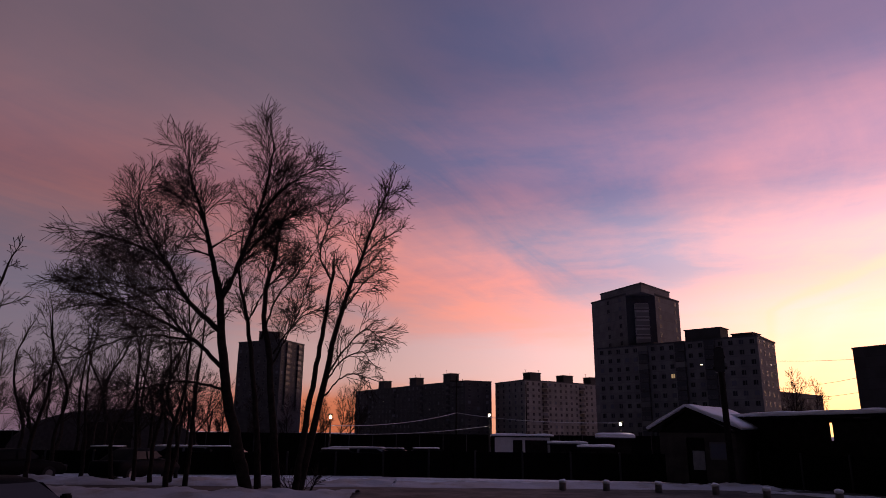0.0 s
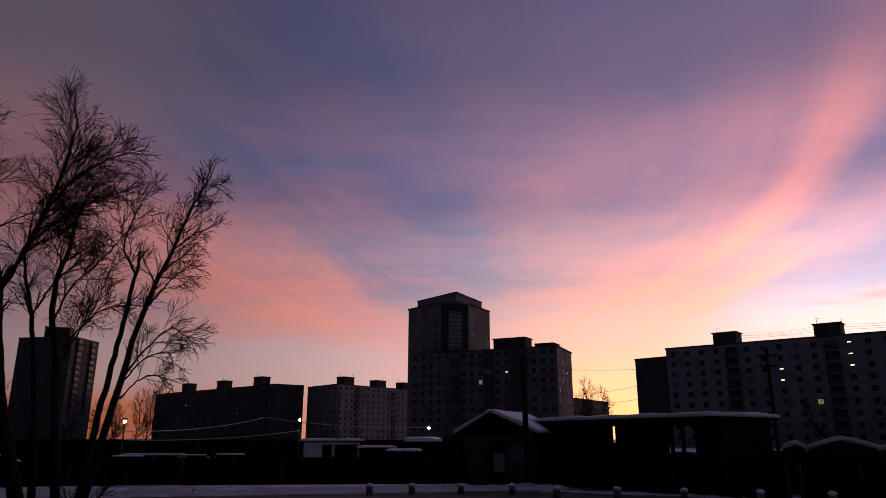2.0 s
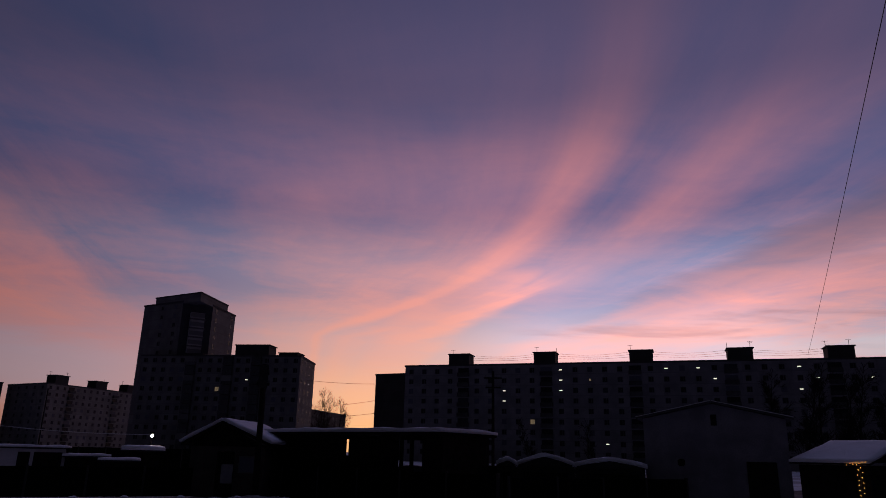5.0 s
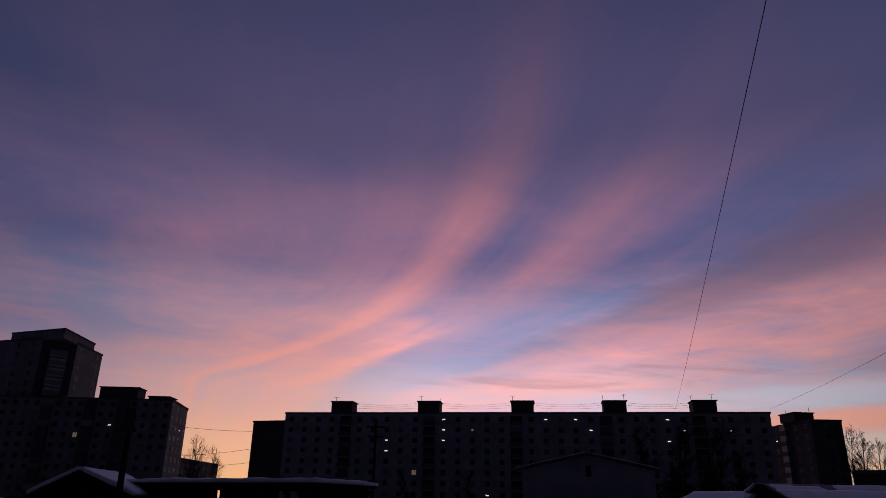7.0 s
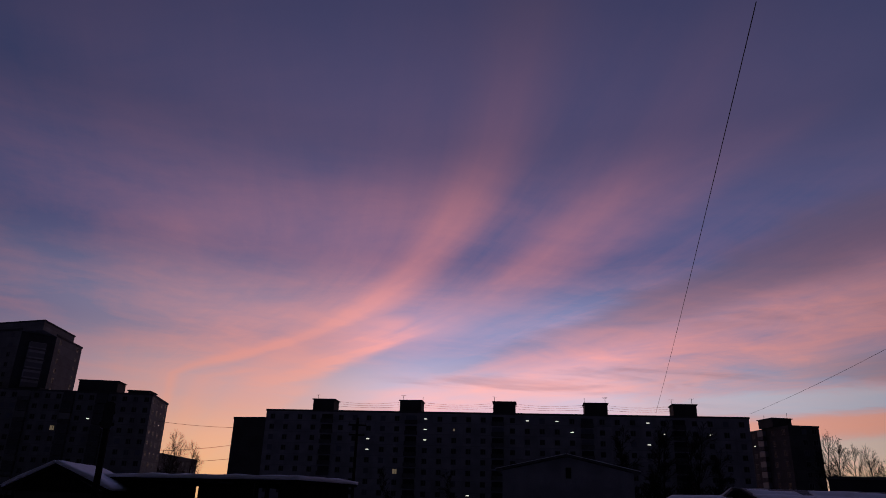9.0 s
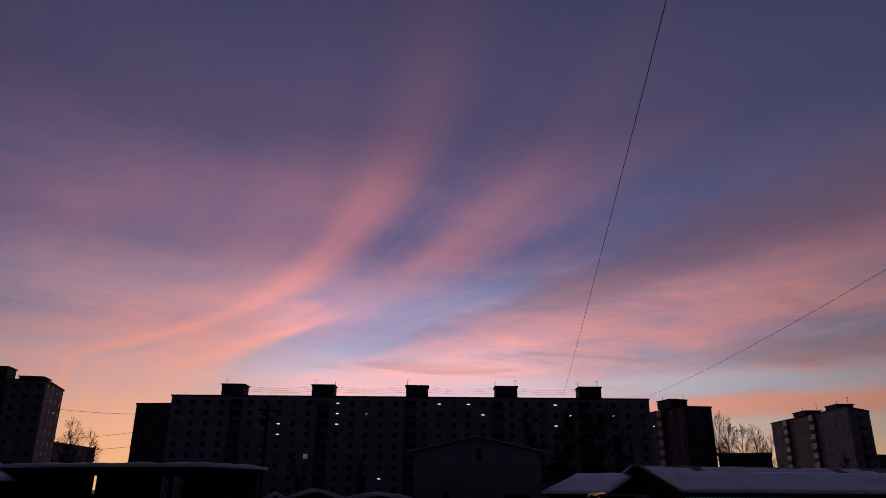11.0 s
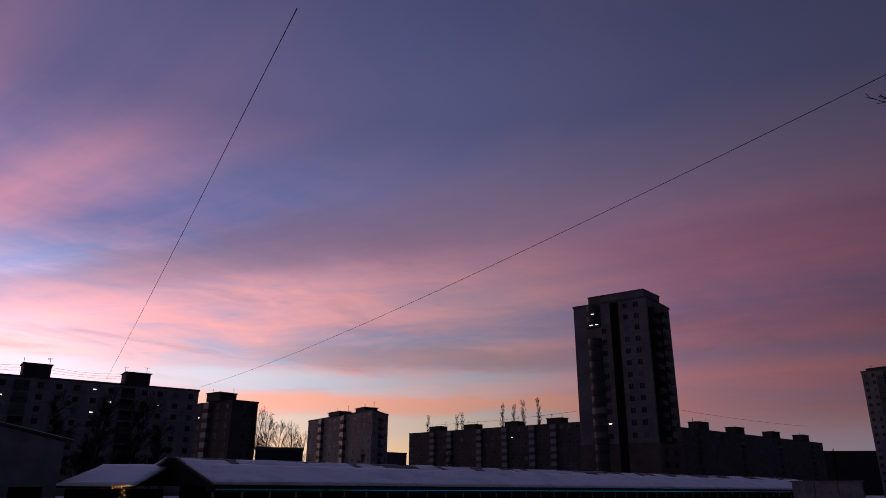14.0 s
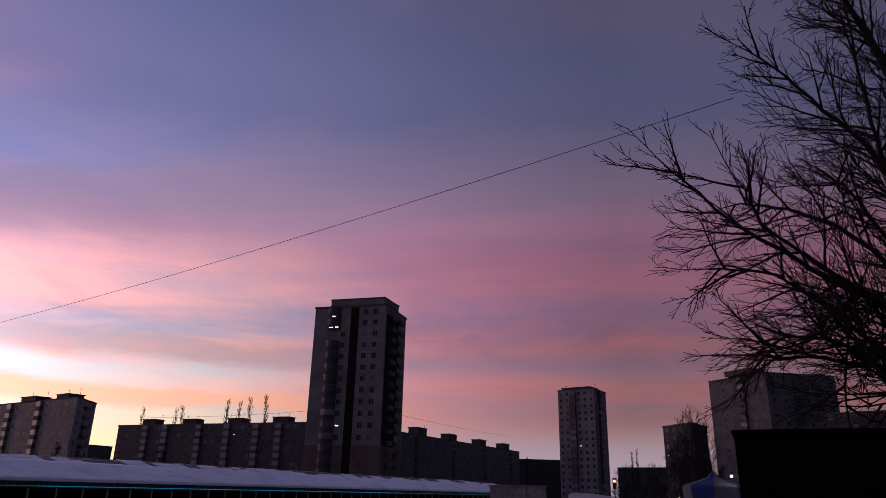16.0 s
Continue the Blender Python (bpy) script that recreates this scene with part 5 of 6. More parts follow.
def car(at, turn, label, paint, top=1.45, length=4.4, snowy=False, van=False):
    """A car whose nose points along +x: lofted body, cabin, panes, wheels, mirrors and lamps."""
    e = thing("car", label, "car", (*at, 0), turn)
    L, W2 = length / 2, 0.86
    waist = 0.92 if not van else 1.1
    low = [(-L, 0.45), (-L + 0.05, waist - 0.08), (-L + 0.3, waist), (L - 1.15, waist - 0.02), (L - 0.3, waist - 0.16), (L - 0.02, waist - 0.35), (L, 0.42), (L - 0.15, 0.25), (-L + 0.15, 0.25)]
    bm = bmesh.new()
    stations = [(-W2, 0.93), (-W2 + 0.06, 0.98), (-W2 + 0.18, 1.0), (W2 - 0.18, 1.0), (W2 - 0.06, 0.98), (W2, 0.93)]
    rings = [[bm.verts.new((x * s, y, 0.55 + (z - 0.55) * s)) for x, z in low] for y, s in stations]
    for a, b in zip(rings, rings[1:]):
        for i in range(len(low)):
            bm.faces.new((a[i], a[(i + 1) % len(low)], b[(i + 1) % len(low)], b[i]))
    bm.faces.new(rings[0])
    bm.faces.new(rings[-1])
    bmesh.ops.recalc_face_normals(bm, faces=bm.faces[:])
    part("body", bm, paint, e, "", True)
    if van:
        cab = [(-L + 0.08, waist), (-L + 0.15, top - 0.12), (-L + 0.35, top), (L - 1.5, top), (L - 1.25, top - 0.06), (L - 0.75, waist)]
    else:
        cab = [(-L + 0.55, waist - 0.02), (-L + 1.15, top - 0.09), (-L + 1.5, top - 0.01), (-L + 2.1, top), (L - 1.75, top - 0.05), (L - 1.05, waist - 0.02)]
    bm = bmesh.new()
    rings = []
    for y, k in ((-0.78, 0.0), (-0.62, 0.86), (-0.5, 1.0), (0.5, 1.0), (0.62, 0.86), (0.78, 0.0)):
        rings.append([bm.verts.new((x, y if z > waist + 0.01 else y * (1.0 if abs(y) > 0.7 else 1.2), waist - 0.02 + (z - waist + 0.02) * (1 if k > 0.9 else k if k else 0.02))) for x, z in cab])
    for a, b in zip(rings, rings[1:]):
        for i in range(len(cab) - 1):
            bm.faces.new((a[i], a[i + 1], b[i + 1], b[i]))
    bmesh.ops.recalc_face_normals(bm, faces=bm.faces[:])
    part("cabin", bm, paint, e, "", True)
    # side panes lie just outside the cabin's cheeks
    for s in (-1, 1):
        for x0, x1, n in ((0.2, 0.48, "side_pane"), (0.52, 0.86, "side_pane")):
            bm = bmesh.new()
            xa, xb = cab[0][0] + (cab[-1][0] - cab[0][0]) * x0, cab[0][0] + (cab[-1][0] - cab[0][0]) * x1
            zt = waist + (top - waist) * 0.74
            q = [(xa - (0.12 if x0 < 0.3 else 0), waist + 0.03), (xb + (0.16 if x1 > 0.8 else 0), waist + 0.03), (xb - (0.28 if x1 > 0.8 else 0), zt), (xa + (0.14 if x0 < 0.3 else 0), zt)]
            vs = [bm.verts.new((x, s * (0.795 - 0.14 * (z - waist) / (top - waist)), z)) for x, z in q]
            ws = [bm.verts.new(v.co + Vector((0, s * 0.012, 0))) for v in vs]
            bm.faces.new(vs)
            bm.faces.new(ws[::-1])
            for i in range(4):
                bm.faces.new((vs[i], ws[i], ws[(i + 1) % 4], vs[(i + 1) % 4]))
            bmesh.ops.recalc_face_normals(bm, faces=bm.faces[:])
            part(n, bm, CAR_GLASS, e)
        part("mirror", cube(cab[-1][0] - 0.35, cab[-1][0] - 0.2, s * 0.9 - 0.09, s * 0.9 + 0.09, waist + 0.02, waist + 0.16, 0.03), paint, e)
        part("headlight", cube(L - 0.16, L - 0.01, s * 0.62 - 0.17, s * 0.62 + 0.17, waist - 0.38, waist - 0.24, 0.03), CAR_GLASS, e)
        for x in (-L + 0.85, L - 0.9):
            bm = bmesh.new()
            bmesh.ops.create_cone(bm, cap_ends=True, segments=20, radius1=0.31, radius2=0.31, depth=0.2, matrix=Matrix.Translation((x, s * 0.78, 0.31)) @ Matrix.Rotation(math.pi / 2, 4, "X"))
            wh = part("wheel", bm, TYRE, e)
            bm = bmesh.new()
            bmesh.ops.create_cone(bm, cap_ends=True, segments=14, radius1=0.19, radius2=0.17, depth=0.22, matrix=Matrix.Translation((x, s * 0.785, 0.31)) @ Matrix.Rotation(math.pi / 2, 4, "X"))
            part("rim", bm, METAL, wh)
    # windscreen
    (x0, z0), (x1, z1) = cab[-1], cab[-2]
    bm = bmesh.new()
    vs = [bm.verts.new(v) for v in ((x0 + 0.01, -0.66, z0 + 0.06), (x0 + 0.01, 0.66, z0 + 0.06), (x1 + 0.02, 0.54, z1 - 0.02), (x1 + 0.02, -0.54, z1 - 0.02))]
    bm.faces.new(vs)
    part("windscreen", bm, CAR_GLASS, e)
    if snowy:
        part("snow_cap", snow_cap(bmesh.new(), cab[1][0], cab[-2][0], -0.55, 0.55, top - 0.02, 0.07, at[0], 0.2), SNOW, e, "white snow on the roof", True)
    return e


car((-7.9, 12.8), -20, "black saloon car parked on the snow", CAR_BLACK, 1.4, 4.3)
car((-14.1, 33.6), 72, "dark car among the saplings", CAR_BLACK, 1.42, 4.2)
car((-18.9, 32.0), 58, "dark parked car under the bare trees", CAR_BLACK, 1.4, 4.2)
car((26.5, 7.2), -60, "dark van near the market stalls", CAR_BLACK, 1.82, 4.6, False, True)
for az, d, top, van, t in ((-18.9, 42.2, 1.5, True, 3), (-16.4, 41.5, 1.5, False, 0), (-7.9, 40.4, 1.42, False, 6), (-5.9, 40.6, 1.5, True, -4), (-3.6, 41.0, 1.45, False, 0),
                           (-0.8, 42.0, 1.45, False, 5), (-24.4, 44.0, 1.45, False, 0)):
    x, y = polar(az, d)
    car((x, y), t, "parked car behind the fence with snow on its roof", CAR_GREY if van else CAR_BLACK, top - 0.1, 4.4, True, van)
for az, d, t in ((34.0, 44.0, -40), (36.6, 43.0, -35)):
    x, y = polar(az, d)
    car((x, y), t, "dark car parked behind the carport", CAR_BLACK, 1.5, 4.3)


# sheds in the parking yard
def yard_shed(az0, az1, d, h, label, wall=None, over=0.3, snow=0.15):
    p, q = polar(az0, d), polar(az1, d)
    w, a = line_place(p, q)
    e = thing("yard_shed", label, "shed", (*p, 0), a)
    part("wall", cube(0, w, 0, 3.0, 0, h - 0.1, 0.02), wall or WHITE_PAINT, e)
    part("roof", cube(-over, w + over, -over, 3.2, h - 0.096, h), DARK_METAL, e)
    part("snow_blanket", snow_cap(bmesh.new(), -over, w + over, -over, 3.2, h + 0.004, snow, az0), SNOW, e, "white snow on the roof", True)
    part("door", cube(w * 0.33, w * 0.5, -0.05, -0.004, 0.0, h * 0.85, 0.01), TIMBER, e)
    part("shutter", cube(w * 0.55, w * 0.95, -0.05, -0.004, h * 0.25, h * 0.85, 0.01), TIMBER, e)


yard_shed(4.25, 8.6, 55.0, 2.05, "white cabin with a snowy flat roof")
yard_shed(8.7, 11.2, 54.0, 1.55, "low dark shed under snow", TIMBER)
yard_shed(11.0, 13.2, 52.0, 1.35, "low snow-covered shed by the lamp", TIMBER)
yard_shed(12.4, 14.8, 56.0, 2.0, "small kiosk roof heaped with snow", TIMBER, 0.3, 0.3)

# arched hangar behind the saplings
x, y = polar(-24.9, 78.0)
e = thing("hangar", "dark arched hangar dusted with snow", "hangar", (x, y, 0), 24.0)
bm = bmesh.new()
prof = [(-8.5, 0)] + [(8.5 * -math.cos(math.pi * i / 18), 0.1 + 4.0 * math.sin(math.pi * i / 18)) for i in range(19)] + [(8.5, 0)]
extrude_profile(bm, prof, 0, 14.0)
bm.transform(Matrix(((0, 1, 0, 0), (1, 0, 0, 0), (0, 0, 1, 0), (0, 0, 0, 1))))
bmesh.ops.recalc_face_normals(bm, faces=bm.faces[:])
part("shell", bm, DARK_METAL, e, "", False)
for i in range(5):
    part("rib", tube(bmesh.new(), [(8.55 * -math.cos(math.pi * j / 18), 3.4 * i, 0.1 + 4.06 * math.sin(math.pi * j / 18)) for j in range(19)], 0.09, 6), DARK_METAL, e)
part("gate", cube(-2.2, 2.2, -0.08, -0.004, 0, 3.0, 0.02), TIMBER, e)

# things beside the market
p, q = polar(114.95, 62.0), polar(119.3, 60.0)
w, a = line_place(p, q)
e = thing("concrete_wall", "rough concrete wall at the end of the pavilion", "wall", (*p, 0), a)
for i in range(3):
    part("slab", cube(w * i / 3 + 0.02, w * (i + 1) / 3 - 0.02, 0, 0.2, 0, 2.83, 0.02), CONCRETE, e)
part("coping", cube(-0.1, w + 0.1, -0.06, 0.26, 2.834, 2.92, 0.01), CONCRETE, e)
p, q = polar(121.0, 50.0), polar(124.6, 50.0)
w, a = line_place(p, q)
e = thing("trailer", "white market trailer with a rounded roof", "trailer", (*p, 0), a)
bm = bmesh.new()
prof = [(0, 0.5), (w, 0.5), (w, 2.0), (w - 0.25, 2.2), (w / 2, 2.36), (0.25, 2.38), (0, 2.25)]
extrude_profile(bm, prof, 0, 2.2)
bm.transform(Matrix(((0, 1, 0, 0), (1, 0, 0, 0), (0, 0, 1, 0), (0, 0, 0, 1))))
bmesh.ops.recalc_face_normals(bm, faces=bm.faces[:])
part("body", bm, WHITE_PAINT, e)
for x in (0.9, w - 0.9):
    bm = bmesh.new()
    bmesh.ops.create_cone(bm, cap_ends=True, segments=16, radius1=0.33, radius2=0.33, depth=0.25, matrix=Matrix.Translation((x, 0.2, 0.33)) @ Matrix.Rotation(math.pi / 2, 4, "X"))
    part("wheel", bm, TYRE, e)
# red signal
x, y = polar(124.5, 75.0)
e = thing("traffic_signal", "red light on a dark post", "traffic light", (x, y, 0), -124.5)
part("post", tube(bmesh.new(), [(0, 0, -0.2), (0, 0, 4.0)], 0.06, 8), DARK_METAL, e)
part("housing", cube(-0.18, 0.18, -0.16, 0.1, 2.9, 3.95, 0.03), DARK_METAL, e)
bm = bmesh.new()
bmesh.ops.create_uvsphere(bm, u_segments=12, v_segments=6, radius=0.13, matrix=Matrix.Translation((0, -0.17, 3.66)))
part("lens", bm, RED_LAMP, e, "glowing red lens")
# blue and white market tent
x, y = polar(131.6, 30.0)
e = thing("market_tent", "blue and white market tent with a lamp", "tent", (x, y, 0), -131.6)
BLUE = material("blue_tarpaulin", (0.02, 0.05, 0.22), 0.5, 0, 0.3, 2.0, 0.2)
WHITE_TARP = material("white_tarpaulin", (0.2, 0.21, 0.25), 0.6, 0, 0.2, 2.0, 0.2)
n = 8
for i in range(n):
    bm = bmesh.new()
    a0, a1 = math.tau * i / n, math.tau * (i + 1) / n
    rows = []
    for r, z in ((0.03, 3.2), (0.22, 2.98), (0.62, 2.84), (1.08, 2.7), (1.16, 2.62), (1.12, 2.2)):
        rows.append([bm.verts.new((r * math.cos(a), r * math.sin(a), z)) for a in (a0, a1)])
    for u, v in zip(rows, rows[1:]):
        bm.faces.new((u[0], u[1], v[1], v[0]))
    bmesh.ops.solidify(bm, geom=bm.faces[:], thickness=0.01)
    part("canopy_panel", bm, WHITE_TARP if i in (1, 4, 6) else BLUE, e)
for i in range(4):
    a0 = math.tau * (i + 0.5) / 4
    part("leg", tube(bmesh.new(), [(1.1 * math.cos(a0), 1.1 * math.sin(a0), 0), (1.1 * math.cos(a0), 1.1 * math.sin(a0), 2.3)], 0.03, 6), METAL, e)
for sx in (0.65, 0.95):
    bm = bmesh.new()
    bmesh.ops.create_uvsphere(bm, u_segments=10, v_segments=6, radius=0.03, matrix=Matrix.Translation((sx, -0.9, 3.02)))
    part("lamp", bm, LAMP_WHITE, e, "small bright lamp")
    part("lamp_bracket", tube(bmesh.new(), [(sx, -0.9, 3.05), (sx * 0.5, -0.4, 2.9)], 0.015, 5), DARK_METAL, e)
# black booth beside the bare tree
p, q = polar(133.35, 9.4), polar(147.0, 9.6)
w, a = line_place(p, q)
e = thing("black_booth", "black sheet-metal booth beside the bare tree", "booth", (*p, 0), a)
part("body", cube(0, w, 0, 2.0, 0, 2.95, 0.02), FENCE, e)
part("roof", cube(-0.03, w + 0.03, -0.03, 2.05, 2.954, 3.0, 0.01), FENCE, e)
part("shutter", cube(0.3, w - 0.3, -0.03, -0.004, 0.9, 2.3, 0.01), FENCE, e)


# ---- bare trees ----
class Wood:
    """Tubes gathered into one mesh."""

    def __init__(self):
        self.v, self.f = [], []

    def tube(self, pts, radii, sides):
        base = len(self.v)
        n = len(pts)
        for i, p in enumerate(pts):
            d = (pts[min(i + 1, n - 1)] - pts[max(i - 1, 0)])
            d = d / (d.length or 1)
            s = d.cross(Vector((0.3, 0.2, 0.93)) if abs(d.z) < 0.9 else Vector((1, 0, 0)))
            s = s / (s.length or 1)
            t = d.cross(s)
            for k in range(sides):
                c = k * math.tau / sides
                self.v.append(p + (s * math.cos(c) + t * math.sin(c)) * radii[i])
        for i in range(n - 1):
            for k in range(sides):
                a, b = base + i * sides + k, base + i * sides + (k + 1) % sides
                self.f.append((a, b, b + sides, a + sides))

    def mesh(self, name, mat, parent):
        me = bpy.data.meshes.new(name)
        me.from_pydata([tuple(v) for v in self.v], [], self.f)
        me.materials.append(mat)
        me.polygons.foreach_set("use_smooth", [True] * len(me.polygons))
        ob = new(name, me)
        ob.parent = parent
        return ob


def spline(ctrl, n):
    """Catmull-Rom through control points."""
    P = [Vector(c) for c in ctrl]
    P = [2 * P[0] - P[1]] + P + [2 * P[-1] - P[-2]]
    out = []
    m = len(P) - 3
    for i in range(n + 1):
        u = i / n * m
        k = min(int(u), m - 1)
        t = u - k
        a, b, c, d = P[k:k + 4]
        out.append(0.5 * ((2 * b) + (c - a) * t + (2 * a - 5 * b + 4 * c - d) * t * t + (3 * b - a - 3 * c + d) * t ** 3))
    return out


def rand_dir(rng):
    while True:
        v = Vector((rng.uniform(-1, 1), rng.uniform(-1, 1), rng.uniform(-1, 1)))
        if 0.1 < v.length < 1:
            return v.normalized()


def sprout(wood, rng, start, way, length, radius, level, spec):
    """A branch that bends, then carries shorter ones; spec: per level (children per metre, spread, length factor, rise, wiggle, least radius)."""
    density, spread, factor, rise, wiggle, least = spec[level]
    n = max(3, int(4 + length * 1.2)) if level < len(spec) - 1 else 4
    pts = [start]
    d = way.normalized()
    step = length / n
    for i in range(n):
        d = (d + rand_dir(rng) * wiggle + Vector((0, 0, rise)) * step).normalized()
        pts.append(pts[-1] + d * step)
    radii = [max(spec_min(level, spec), radius * (1 - 0.8 * i / n)) for i in range(n + 1)]
    wood.tube(pts, radii, 5 if radius > 0.03 else 3)
    if level + 1 < len(spec):
        kids = max(2, int(length * density))
        for k in range(kids):
            f = 0.18 + 0.82 * (k + rng.random()) / kids
            i = min(n - 1, int(f * n))
            p = pts[i].lerp(pts[i + 1], f * n - i)
            ax = (pts[i + 1] - pts[i]).normalized()
            side = ax.cross(rand_dir(rng)).normalized()
            w = (ax * math.cos(spread) + side * math.sin(spread)).normalized()
            sprout(wood, rng, p, w, length * factor * rng.uniform(0.55, 1.1) * (1.15 - 0.6 * f), radius * 0.5 * (1.05 - 0.5 * f), level + 1, spec)


def spec_min(level, spec):
    return spec[level][5]


def stem(wood, crown, rng, ctrl, r0, r1, spec, first=0.3, density=1.6, reach=2.6, n=22, off=1.0):
    pts = spline(ctrl, n)
    for i in range(1, n + 1):
        pts[i] = pts[i] + rand_dir(rng) * 0.03
    radii = [r0 + (r1 - r0) * (i / n) ** 0.8 for i in range(n + 1)]
    wood.tube(pts, radii, 9 if r0 > 0.1 else 6)
    total = sum((b - a).length for a, b in zip(pts, pts[1:]))
    kids = int(total * (1 - first) * density)
    for k in range(kids):
        f = first + (1 - first) * (k + rng.random()) / kids
        i = min(n - 1, int(f * n))
        p = pts[i].lerp(pts[i + 1], f * n - i)
        ax = (pts[i + 1] - pts[i]).normalized()
        side = ax.cross(rand_dir(rng)).normalized()
        a = rng.uniform(0.5, 1.0) * off
        w = ax * math.cos(a) + side * math.sin(a)
        sprout(crown, rng, p, w, reach * rng.uniform(0.6, 1.15) * (1.1 - 0.45 * f), max(0.02, radii[i] * 0.45), 0, spec)
    sprout(crown, rng, pts[-1], (pts[-1] - pts[-2]).normalized(), reach * 0.6, r1, 0, spec)


WILLOW = [(6.2, 0.65, 0.9, 0.05, 0.14, 0.015), (7.6, 0.6, 0.9, -0.02, 0.2, 0.0098), (0, 0.55, 0.5, -0.28, 0.2, 0.0082)]
BROAD = [(4.5, 0.65, 0.5, 0.05, 0.16, 0.02), (4.5, 0.7, 0.55, 0.0, 0.2, 0.016), (0, 0.7, 0.5, -0.1, 0.22, 0.014)]
FAR_BROAD = [(3.2, 0.6, 0.75, 0.08, 0.14, 0.04), (3.6, 0.6, 0.75, 0.05, 0.18, 0.032), (0, 0.7, 0.5, 0.0, 0.22, 0.026)]
FAR_SLIM = [(3.2, 0.4, 0.75, 0.16, 0.1, 0.024), (3.6, 0.45, 0.7, 0.14, 0.14, 0.018), (0, 0.5, 0.5, 0.12, 0.18, 0.014)]


def build_willow():
    rng = random.Random(5)
    e = thing("willow_tree", "large bare many-stemmed willow standing in the snow", "tree", (*polar(-13.6, 28.0), 0), 13.6)
    wood, crown = Wood(), Wood()
    # the plane of the crown: x to the side, y away, z up, about the foot
    main = [
        ([(-0.63, 0, 0.02), (-1.07, 0.1, 1.66), (-1.65, 0, 3.72), (-1.98, 0, 5.64), (-2.16, 0.1, 7.09)], 0.25, 0.14, 0.8, 0.9, 1.3),
        ([(-2.16, 0.1, 7.09), (-2.75, 0.3, 9.27), (-3.24, 0.4, 10.81), (-3.77, 0.5, 12.13), (-3.96, 0.6, 13.27)], 0.125, 0.03, 0.2, 3.8, 1.9),
        ([(-2.16, 0.1, 7.09), (-1.52, -0.3, 8.7), (-1.06, -0.5, 10.31), (-0.7, -0.5, 12.07), (-0.55, -0.6, 13.65)], 0.125, 0.03, 0.2, 4.0, 1.9),
        ([(-1.09, -0.5, 10.12), (-0.3, -0.9, 11.36), (0.64, -1.2, 12.14), (1.17, -1.4, 12.41)], 0.06, 0.02, 0.1, 4.2, 1.5),
        ([(-1.47, -0.3, 8.79), (-0.44, 0.2, 10.25), (0.66, 0.5, 11.17), (1.59, 0.8, 11.73)], 0.055, 0.02, 0.15, 4.0, 1.4),
    ]
    left = [
        ([(-2.09, 0, 5.97), (-3.34, -0.5, 7.03), (-4.24, -0.9, 8.37), (-5.34, -1.2, 8.88), (-6.65, -1.5, 9.12)], 0.11, 0.025, 0.2, 4.4, 1.9),
        ([(-4.12, -0.8, 8.23), (-5.05, -0.2, 9.66), (-5.6, 0.2, 10.89), (-5.52, 0.4, 11.8)], 0.06, 0.02, 0.1, 4.0, 1.7),
        ([(-1.89, 0, 4.57), (-3.11, 0.5, 5.66), (-4.64, 0.8, 6.48), (-6.25, 1.1, 7.16), (-7.97, 1.3, 7.51)], 0.1, 0.025, 0.2, 5.0, 1.9),
        ([(-3.32, 0.5, 5.76), (-4.82, 1.2, 7.26), (-6.24, 1.6, 7.95), (-7.82, 2.0, 8.17)], 0.06, 0.02, 0.15, 4.6, 1.7),
        ([(-1.73, 0, 3.72), (-2.93, -0.6, 3.95), (-4.03, -1.0, 3.77), (-5.24, -1.3, 3.38)], 0.06, 0.02, 0.3, 3.4, 1.5),
    ]
    right = [
        ([(-0.23, 0.6, -0.03), (-0.54, 0.9, 3.15), (-1.11, 1.2, 6.52), (-1.59, 1.4, 8.42), (-1.6, 1.6, 10.19)], 0.14, 0.03, 0.45, 2.6, 1.5),
        ([(0.49, 0.2, -0.01), (-0.07, 0.5, 4.44), (-0.49, 0.8, 7.18), (-0.19, 0.9, 9.37), (-0.01, 1.0, 10.89), (0.58, 1.1, 12.12)], 0.16, 0.03, 0.45, 3.2, 1.6),
        ([(-0.52, 0.7, 5.79), (0.02, 0.2, 7.45), (0.8, 0, 8.45), (1.41, -0.2, 9.44)], 0.05, 0.02, 0.15, 3.4, 1.2),
        ([(1.11, -0.3, 0.46), (1.51, -0.4, 3.56), (1.87, -0.5, 6.4), (2.12, -0.5, 8.47)], 0.14, 0.06, 0.6, 1.6, 1.0),
        ([(1.29, 0.1, 0.44), (1.96, 0.1, 3.81), (2.52, 0, 6.74), (3.28, -0.1, 9.24), (3.86, -0.2, 11.1), (4.36, -0.2, 12.28)], 0.16, 0.025, 0.4, 3.4, 1.5),
    ]
    outer = [
        ([(3.28, -0.1, 9.24), (4.14, 0.3, 10.14), (5.07, 0.5, 10.77)], 0.045, 0.018, 0.1, 4.0, 1.0),
        ([(1.87, 0.1, 3.81), (2.63, -0.4, 4.89), (3.37, -0.6, 5.29), (3.71, -0.7, 4.89)], 0.04, 0.016, 0.15, 3.6, 1.1),
        ([(2.1, -0.5, 8.01), (1.53, -0.8, 9.06), (1.77, -1.0, 10.2), (2.11, -1.2, 11.12)], 0.05, 0.018, 0.1, 3.8, 1.2),
        ([(2.56, 0, 6.85), (3.5, 0.4, 8.28), (4.15, 0.6, 8.9)], 0.04, 0.016, 0.1, 3.6, 1.1),
    ]
